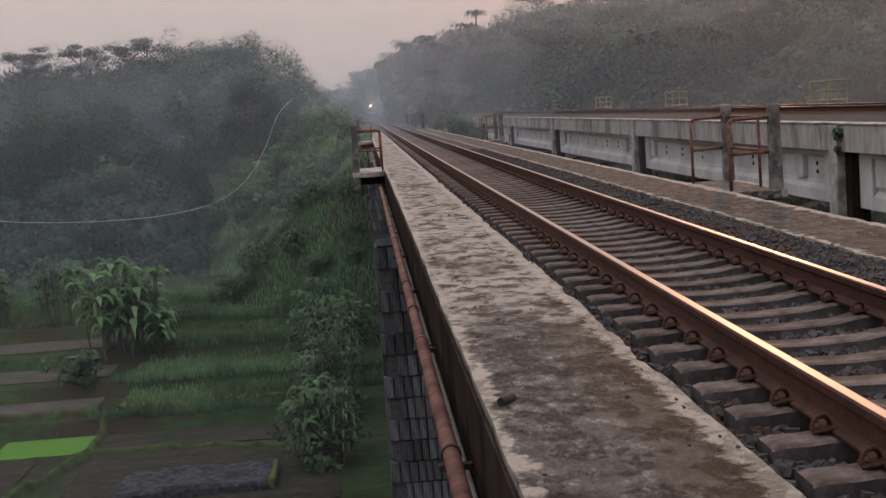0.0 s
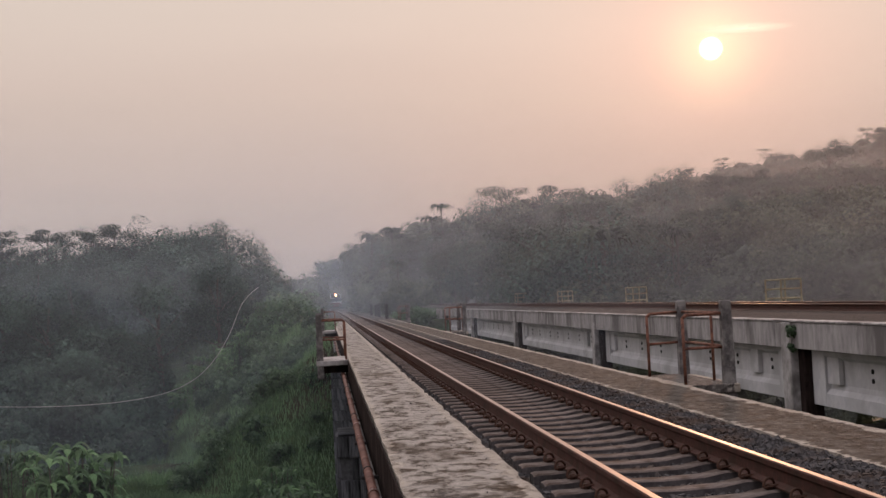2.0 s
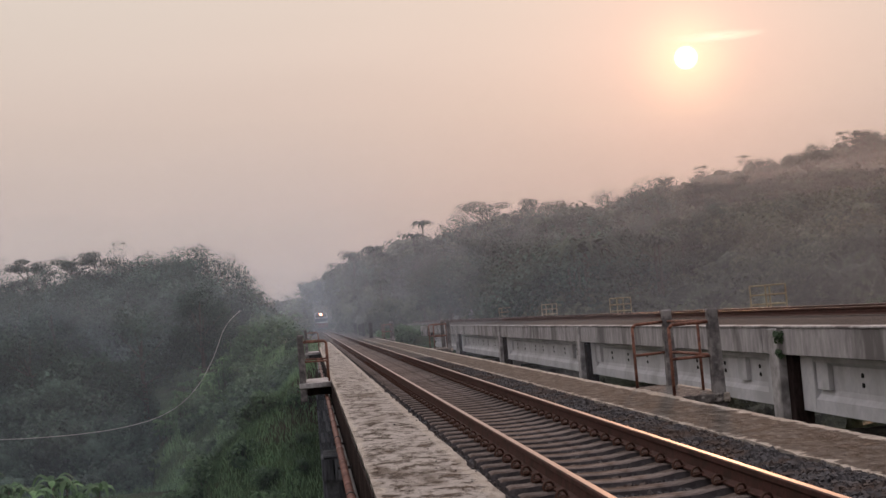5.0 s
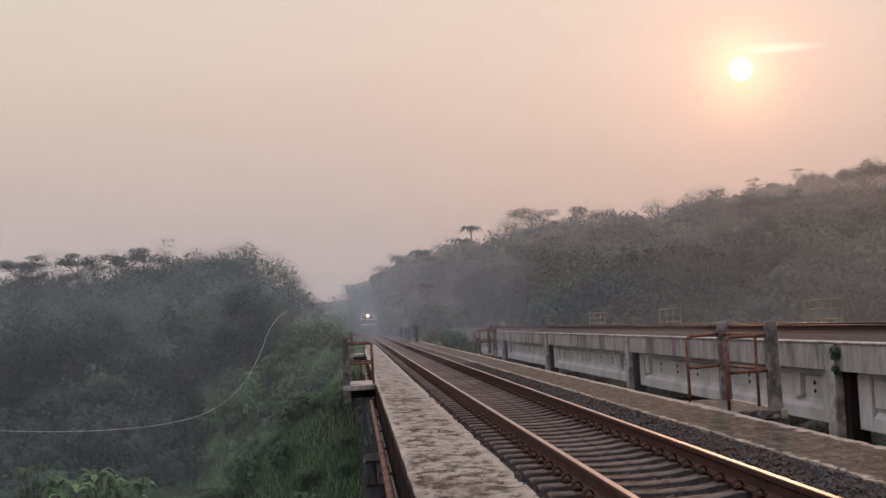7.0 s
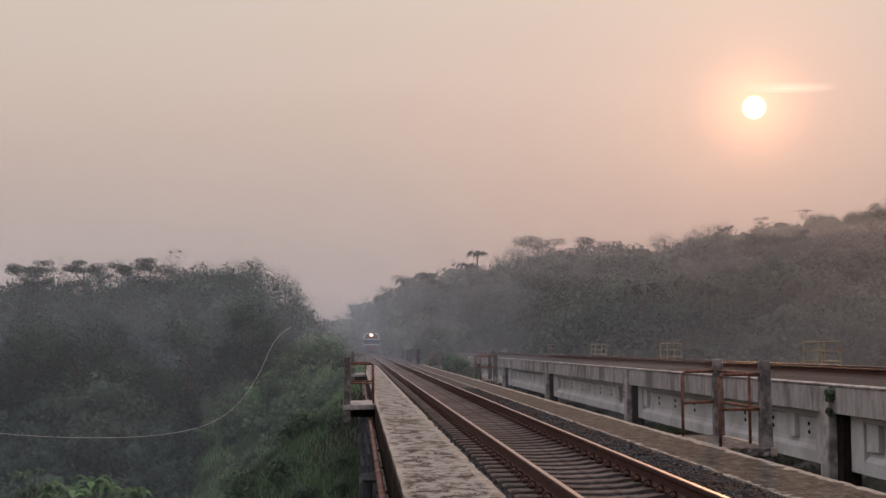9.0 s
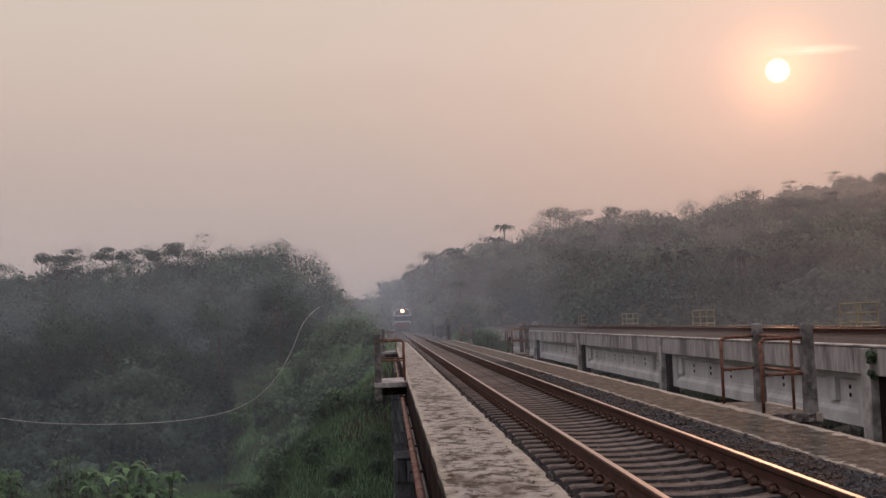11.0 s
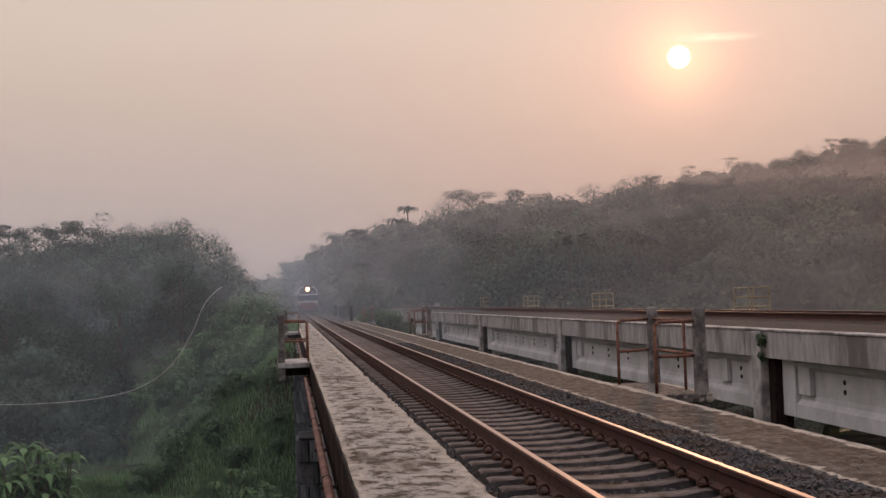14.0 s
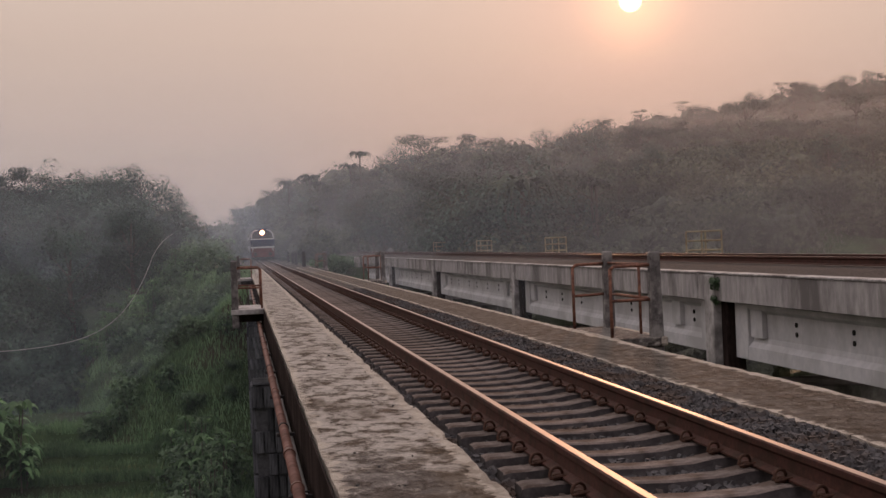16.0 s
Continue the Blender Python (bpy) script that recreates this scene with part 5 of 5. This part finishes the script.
bund([(-13.4, 44.0), (-11.4, 51.8), (-11.4, 57.0)], 0.28, 0.30)
bund([(-11.3, 51.8), (-6.5, 51.6), (-2.6, 50.2)], 0.26, 0.22)
bund([(-30.0, 56.8), (-20, 56.9), (-11.8, 56.7)], 0.4, 0.3)


ruined_wall()


def outcrop(x, y, wide, high):
    """A pale broken rock face showing among the trees."""
    bm = bmesh.new()
    bmesh.ops.create_icosphere(bm, subdivisions=4, radius=1.0)
    for v in bm.verts:
        k = 1 + 0.35 * noise.noise(v.co * 1.6) + 0.18 * noise.noise(v.co * 4.5)
        v.co = Vector((v.co.x * wide * k, v.co.y * wide * 0.7 * k, v.co.z * high * k))
    ob = part("rock_outcrop", bm, M["slab"])
    ob.location = (x, y, ground_z(x, y) + high * 0.4)
    return tagged(ob, "pale broken rock face among the trees", "rock", "pale rocks")


outcrop(15.9, 134, 0.75, 2.0)
outcrop(14.6, 136, 0.55, 1.0)
outcrop(17.2, 133, 0.6, 1.2)

# a pipe stub on the walkway
stub = bmesh.new()
tube(stub, (0.545, 6.22, WALK_Z + 0.028), (0.61, 6.30, WALK_Z + 0.030), 0.022, 12)
tagged(part("drain_stub", stub, M["bracket"]), "short dark pipe stub lying on the walkway", "pipe")

# overhead cable
cu = bpy.data.curves.new("cable", "CURVE")
cu.dimensions, cu.bevel_depth, cu.bevel_resolution = "3D", 0.022, 2
sp = cu.splines.new("NURBS")
CABLE = [(-4.6, 2.6), (-5.7, 2.0), (-6.7, -0.6), (-8.3, -2.9), (-10.4, -4.2), (-13.4, -4.75), (-17, -4.9), (-21.6, -4.75), (-26, -4.3), (-33, -2.5), (-42, 1.5)]
sp.points.add(len(CABLE) - 1)
for p, (x, z) in zip(sp.points, CABLE):
    p.co = (x, 95.0, z, 1)
sp.use_endpoint_u, sp.order_u = True, 3
cu.materials.append(M["wire"])
tagged(new("overhead_cable", cu), "thin pale cable sagging across the valley", "cable")


# flat sheets that stand in for the mist over the valley
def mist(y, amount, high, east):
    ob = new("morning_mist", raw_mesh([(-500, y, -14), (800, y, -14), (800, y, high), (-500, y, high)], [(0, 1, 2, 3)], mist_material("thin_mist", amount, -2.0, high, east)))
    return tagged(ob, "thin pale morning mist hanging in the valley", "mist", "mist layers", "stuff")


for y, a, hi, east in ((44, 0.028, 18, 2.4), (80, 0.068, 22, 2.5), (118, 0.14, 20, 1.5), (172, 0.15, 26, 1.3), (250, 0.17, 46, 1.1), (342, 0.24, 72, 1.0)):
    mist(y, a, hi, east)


def cloud_streak():
    m, nt, b = node_mat("glowing_cloud")
    nt.nodes.remove(b)
    em, tp, mx = nt.nodes.new("ShaderNodeEmission"), nt.nodes.new("ShaderNodeBsdfTransparent"), nt.nodes.new("ShaderNodeMixShader")
    # The cloud's sunlit look is painted as emission of its own.
    em.inputs["Color"].default_value, em.inputs["Strength"].default_value = (1.0, 0.70, 0.52, 1), 1.35
    co = nt.nodes.new("ShaderNodeTexCoord")
    gr = nt.nodes.new("ShaderNodeTexGradient")
    gr.gradient_type = "SPHERICAL"
    mp = nt.nodes.new("ShaderNodeMapping")
    mp.inputs["Scale"].default_value = (1 / 95.0, 1.0, 1 / 11.0)
    nt.links.new(co.outputs["Object"], mp.inputs[0]), nt.links.new(mp.outputs[0], gr.inputs[0])
    nz = noise_node(nt, 0.035, 4, 0.6, (0.6, 1, 4))
    r = nt.nodes.new("ShaderNodeMapRange")
    r.inputs["From Min"].default_value, r.inputs["From Max"].default_value = 0.30, 0.50
    nt.links.new(nz, r.inputs["Value"])
    mu = nt.nodes.new("ShaderNodeMath")
    mu.operation = "MULTIPLY"
    nt.links.new(gr.outputs["Fac"], mu.inputs[0]), nt.links.new(r.outputs[0], mu.inputs[1])
    nt.links.new(mu.outputs[0], mx.inputs[0]), nt.links.new(tp.outputs[0], mx.inputs[1]), nt.links.new(em.outputs[0], mx.inputs[2])
    nt.links.new(mx.outputs[0], nt.nodes["Material Output"].inputs[0])
    ob = new("cloud_streak", raw_mesh([(-95, 0, -11), (95, 0, -11), (95, 0, 11), (-95, 0, 11)], [(0, 1, 2, 3)], m))
    d = 2400
    az, el = SUN_AZ + radians(1.3), SUN_EL + radians(0.72)
    ob.matrix_basis = Matrix.Translation((d * math.tan(az), d, d * math.tan(el) / math.cos(az) + EYE[2])) @ Matrix.Rotation(-az, 4, "Z") @ Matrix.Rotation(radians(2.0), 4, "Y")
    tagged(ob, "thin streak of cloud glowing orange beside the sun", "cloud", kind="structure")


cloud_streak()


# ---- train ----
def locomotive():
    """A diesel locomotive seen from its cab end; its front stands at its origin and it runs towards -y."""
    t = empty("locomotive", TRACK_X, 0, 0, label="dark blue and red diesel locomotive with lit headlamp", category="locomotive")
    W = 1.38
    face = [(-W, 1.05), (W, 1.05), (W, 2.55), (W * 0.93, 3.05), (W * 0.72, 3.55), (W * 0.40, 3.72), (-W * 0.40, 3.72), (-W * 0.72, 3.55), (-W * 0.93, 3.05), (-W, 2.55)]
    bm = prism(bmesh.new(), face, 0.0, 15.5)
    for v in bm.verts:
        if v.co.y < 0.1 and v.co.z > 2.4:
            v.co.y += (v.co.z - 2.4) * 0.30
    part("body", bm, M["train_blue"], t)
    part("nose", one_box(-W * 0.985, W * 0.985, -0.10, 0.2, 0.98, 1.44, bevel=0.06), M["train_red"], t, "dark red lower front")
    part("apron", one_box(-W * 0.985, W * 0.985, -0.09, 0.2, 1.64, 2.42, bevel=0.06), M["train_blue"], t)
    part("stripe", one_box(-W * 1.0, W * 1.0, -0.115, 0.12, 1.46, 1.62, bevel=0.02), M["train_white"], t, "white front stripe")
    part("skirt", one_box(-W * 0.95, W * 0.95, -0.05, 0.5, 0.30, 0.97, bevel=0.05), M["train_red"], t)
    part("pilot", prism(bmesh.new(), [(-1.15, 0.12), (1.15, 0.12), (1.3, 0.42), (-1.3, 0.42)], -0.25, 0.3), M["train_dark"], t)
    for s in (-1, 1):
        bm = bmesh.new()
        q = [(s * 0.10, 2.58), (s * 1.22, 2.58), (s * 1.14, 3.02), (s * 0.90, 3.28), (s * 0.10, 3.28)]
        vs = [bm.verts.new((x, (z - 2.4) * 0.30 - 0.03 + (0.0 if k else 0.05), z)) for k in (1, 0) for x, z in q]
        n = len(q)
        bm.faces.new(vs[:n]), bm.faces.new(vs[n:][::-1])
        for i in range(n):
            bm.faces.new((vs[i], vs[(i + 1) % n], vs[n + (i + 1) % n], vs[n + i]))
        bmesh.ops.recalc_face_normals(bm, faces=bm.faces)
        part("windscreen", bm, M["glass"], t)
        for a, b in zip([(s * 1.28, 2.50), (s * 1.22, 3.02), (s * 0.98, 3.42)], [(s * 1.22, 3.02), (s * 0.98, 3.42), (s * 0.5, 3.60)]):
            bm = bmesh.new()
            tube(bm, (a[0], (a[1] - 2.4) * 0.30 - 0.03, a[1]), (b[0], (b[1] - 2.4) * 0.30 - 0.03, b[1]), 0.05, 6)
            part("trim", bm, M["train_white"], t, "white window surround")
        bm = bmesh.new()
        tube(bm, (s * 0.85, -0.5, 0.75), (s * 0.85, 0.0, 0.75), 0.07, 10)
        tube(bm, (s * 0.85, -0.56, 0.75), (s * 0.85, -0.5, 0.75), 0.2, 12)
        part("buffer", bm, M["train_dark"], t)
        bm = bmesh.new()
        tube(bm, (s * 1.15, -0.14, 1.30), (s * 1.15, -0.05, 1.30), 0.09, 10)
        part("marker_lamp", bm, M["train_white"], t)
        part("handrail", tube(bmesh.new(), (s * 1.2, -0.2, 1.0), (s * 1.2, -0.2, 1.8), 0.025, 6), M["train_white"], t)
    part("sill", one_box(-1.32, 1.32, -0.06, 0.1, 2.44, 2.55, bevel=0.02), M["train_white"], t, "white window surround")
    part("panel", one_box(-0.22, 0.22, -0.03, 0.1, 2.16, 2.34, bevel=0.01), M["train_white"], t, "small pale plate")
    hl = part("headlamp_box", one_box(-0.34, 0.34, 0.10, 0.6, 3.02, 3.46, bevel=0.05), M["train_dark"], t)
    bm = bmesh.new()
    tube(bm, (0, 0.02, 3.24), (0, 0.10, 3.24), 0.27, 16)
    part("headlamp", bm, M["lamp"], hl, "bright warm headlamp")
    part("underframe", one_box(-1.2, 1.2, 0.6, 15.3, 0.72, 1.04), M["train_dark"], t)
    for by in (2.6, 11.6):
        part("bogie", one_box(-1.0, 1.0, by - 1.6, by + 1.9, 0.35, 0.75, bevel=0.05), M["train_dark"], t)
        for wy in (-1.2, 0.15, 1.5):
            for s in (-1, 1):
                bm = bmesh.new()
                tube(bm, (s * (GAUGE - 0.05), by + wy, 0.46), (s * (GAUGE + 0.06), by + wy, 0.46), 0.455, 20)
                part("wheel", bm, M["train_dark"], t)
    return t


def coach():
    t = empty("passenger_coach", TRACK_X, 0, 0, label="pale grey passenger coach behind the locomotive", category="coach", group="train coaches")
    W = 1.42
    part("body", prism(bmesh.new(), [(-W, 1.0), (W, 1.0), (W, 3.0), (W * 0.85, 3.45), (W * 0.4, 3.66), (-W * 0.4, 3.66), (-W * 0.85, 3.45), (-W, 3.0)], 0, 20), M["coach"], t)
    part("skirt", one_box(-W * 0.99, W * 0.99, 0.1, 19.9, 0.6, 0.99), M["train_blue"], t)
    for s in (-1, 1):
        for i in range(9):
            y = 1.8 + i * 1.95
            part("window", one_box(*sorted((s * (W - 0.02), s * (W + 0.012))), y, y + 1.3, 1.95, 2.75, bevel=0.0), M["glass"], t)
    for by in (3.0, 17.0):
        part("bogie", one_box(-1.0, 1.0, by - 1.3, by + 1.3, 0.12, 0.595, bevel=0.05), M["train_dark"], t)
    return t


loco = locomotive()
coaches = [coach()]
for i in range(2):
    coaches.append(copy_thing(coaches[0], pose(TRACK_X, 0, 0)))


def swallow():
    """A small dark bird: body, tail and two swept wings."""
    t = empty("swallow", 0, 0, 4, label="small dark swallow flying across the valley", category="bird")
    bm = bmesh.new()
    bmesh.ops.create_uvsphere(bm, u_segments=10, v_segments=8, radius=1.0)
    for v in bm.verts:
        k = 1.0 - 0.45 * max(0.0, -v.co.y)
        v.co = Vector((v.co.x * 0.026 * k, v.co.y * 0.095, v.co.z * 0.026 * k))
    part("body", bm, M["train_dark"], t, smooth=True)
    bm = bmesh.new()
    prism(bm, [(-0.004, -0.003), (0.004, -0.003), (0.004, 0.003), (-0.004, 0.003)], -0.17, -0.07)
    for v in bm.verts:
        if v.co.y < -0.15:
            v.co.x *= 7.0
    part("tail", bm, M["train_dark"], t)
    wings = []
    for s in (-1, 1):
        bm = bmesh.new()
        outline = [(0.0, 0.045), (0.09, 0.06), (0.19, -0.02), (0.09, -0.005), (0.0, -0.035)]
        up = [bm.verts.new((s * x, y, 0.004 + 0.10 * x)) for x, y in outline]
        dn = [bm.verts.new((s * x, y, -0.002 + 0.10 * x)) for x, y in outline]
        bm.faces.new(up), bm.faces.new(dn[::-1])
        for i in range(5):
            j = (i + 1) % 5
            bm.faces.new((up[i], up[j], dn[j], dn[i]))
        bmesh.ops.recalc_face_normals(bm, faces=bm.faces)
        w = part("wing", bm, M["train_dark"], t)
        wings.append((s, w))
    return t, wings


bird, bird_wings = swallow()

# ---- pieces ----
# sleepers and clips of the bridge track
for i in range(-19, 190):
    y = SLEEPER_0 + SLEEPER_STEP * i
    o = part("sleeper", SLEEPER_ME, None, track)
    o.location = (TRACK_X + plant_rng.uniform(-0.015, 0.015), y + plant_rng.uniform(-0.012, 0.012), plant_rng.uniform(-0.003, 0.001))
    o.rotation_euler = (0, 0, plant_rng.uniform(-0.008, 0.008))
for i in range(-19, 54):
    y = SLEEPER_0 + SLEEPER_STEP * i
    for s in (-1, 1):
        for side in (-1, 1):
            o = part("clip", CLIP_ME, None, track)
            o.location = (TRACK_X + s * GAUGE + side * 0.092, y, 0)
            if side > 0:
                o.rotation_euler = (0, 0, math.pi)


cv, cf_ = [], []
clip_v = np.array([v.co[:] for v in CLIP_ME.vertices])
clip_f = [tuple(p.vertices) for p in CLIP_ME.polygons if len(p.vertices) == 4]
for i in range(54, 190):
    for s in (-1, 1):
        for side in (-1, 1):
            o = len(cv) * len(clip_v)
            cv.append(clip_v * (-side, -side, 1) + (TRACK_X + s * GAUGE + side * 0.092, SLEEPER_0 + SLEEPER_STEP * i, 0))
            cf_ += [tuple(o + j for j in f) for f in clip_f]
far_clips = part("clip_row", raw_mesh(np.concatenate(cv), cf_, M["clip"]), None, track)
far_clips["kind"] = "stuff"


# stone blocks of the piers
def block_mesh(seed):
    r = random.Random(seed)
    bm = one_box(-0.5, 0.5, -0.5, 0.5, -0.5, 0.5, bevel=0.05)
    for v in bm.verts:
        v.co += Vector((r.uniform(-0.03, 0.03), r.uniform(-0.03, 0.03), r.uniform(-0.02, 0.02)))
    return mesh_of(bm, M["pier"])


BLOCKS = [block_mesh(s) for s in range(4)]
stone_rng = random.Random(17)
for p in piers:
    z = -2.13
    row = 0
    while z > -11.2:
        h = 0.55
        # face towards the camera
        x = -2.42 + (0.3 if row % 2 else 0.0)
        while x < -0.1:
            w = stone_rng.uniform(0.17, 0.30)
            o = part("stone", BLOCKS[stone_rng.randrange(4)], None, p)
            o.location, o.scale = (x + w / 2, -0.79, z - h / 2), (w - 0.028, 0.16, h - 0.028)
            x += w
        # outer side
        y = -0.72 + (0.2 if row % 2 else 0.0)
        while y < 0.65:
            w = stone_rng.uniform(0.18, 0.30)
            o = part("stone", BLOCKS[stone_rng.randrange(4)], None, p)
            o.location, o.scale = (-2.41, y + w / 2, z - h / 2), (0.16, w - 0.028, h - 0.028)
            y += w
        z -= h
        row += 1


# ---- movement ----
def motions():
    def front(t):
        return 344.0 - 11.5 * t
    times = (0.0, 4.0, 8.0, 12.0, 16.0)
    walk(loco, [(t, pose(TRACK_X, front(t), 0)) for t in times])
    for i, c in enumerate(coaches):
        walk(c, [(t, pose(TRACK_X, front(t) + 16.3 + 20.6 * i, 0)) for t in times])
    # the bird comes up the valley, climbs past the far bridge and leaves over the second track
    spots = ((0.0, -62.0, 300.0, -3.0), (5.0, -5.0, 106.0, 0.5), (5.9, 6.83, 69.7, 3.66), (6.0, 8.0, 65.7, 4.2), (6.3, 10.6, 53.8, 5.6), (6.5, 11.5, 45.9, 6.0), (6.7, 11.9, 38.1, 6.1), (6.8, 12.0, 34.2, 6.0), (8.0, 13.0, -13.0, 6.0), (16.0, 20.0, -330.0, 12.0))
    bird.scale = (1.7, 1.7, 1.7)
    walk(bird, [(t, pose(x, y, z, 0, 0, 190)) for t, x, y, z in spots])
    for s, w in bird_wings:
        walk(w, [(k * 0.2, pose(s * 0.015, 0.01, 0.012, 0, -s * (40 if k % 2 else -22), 0)) for k in range(81)])


motions()
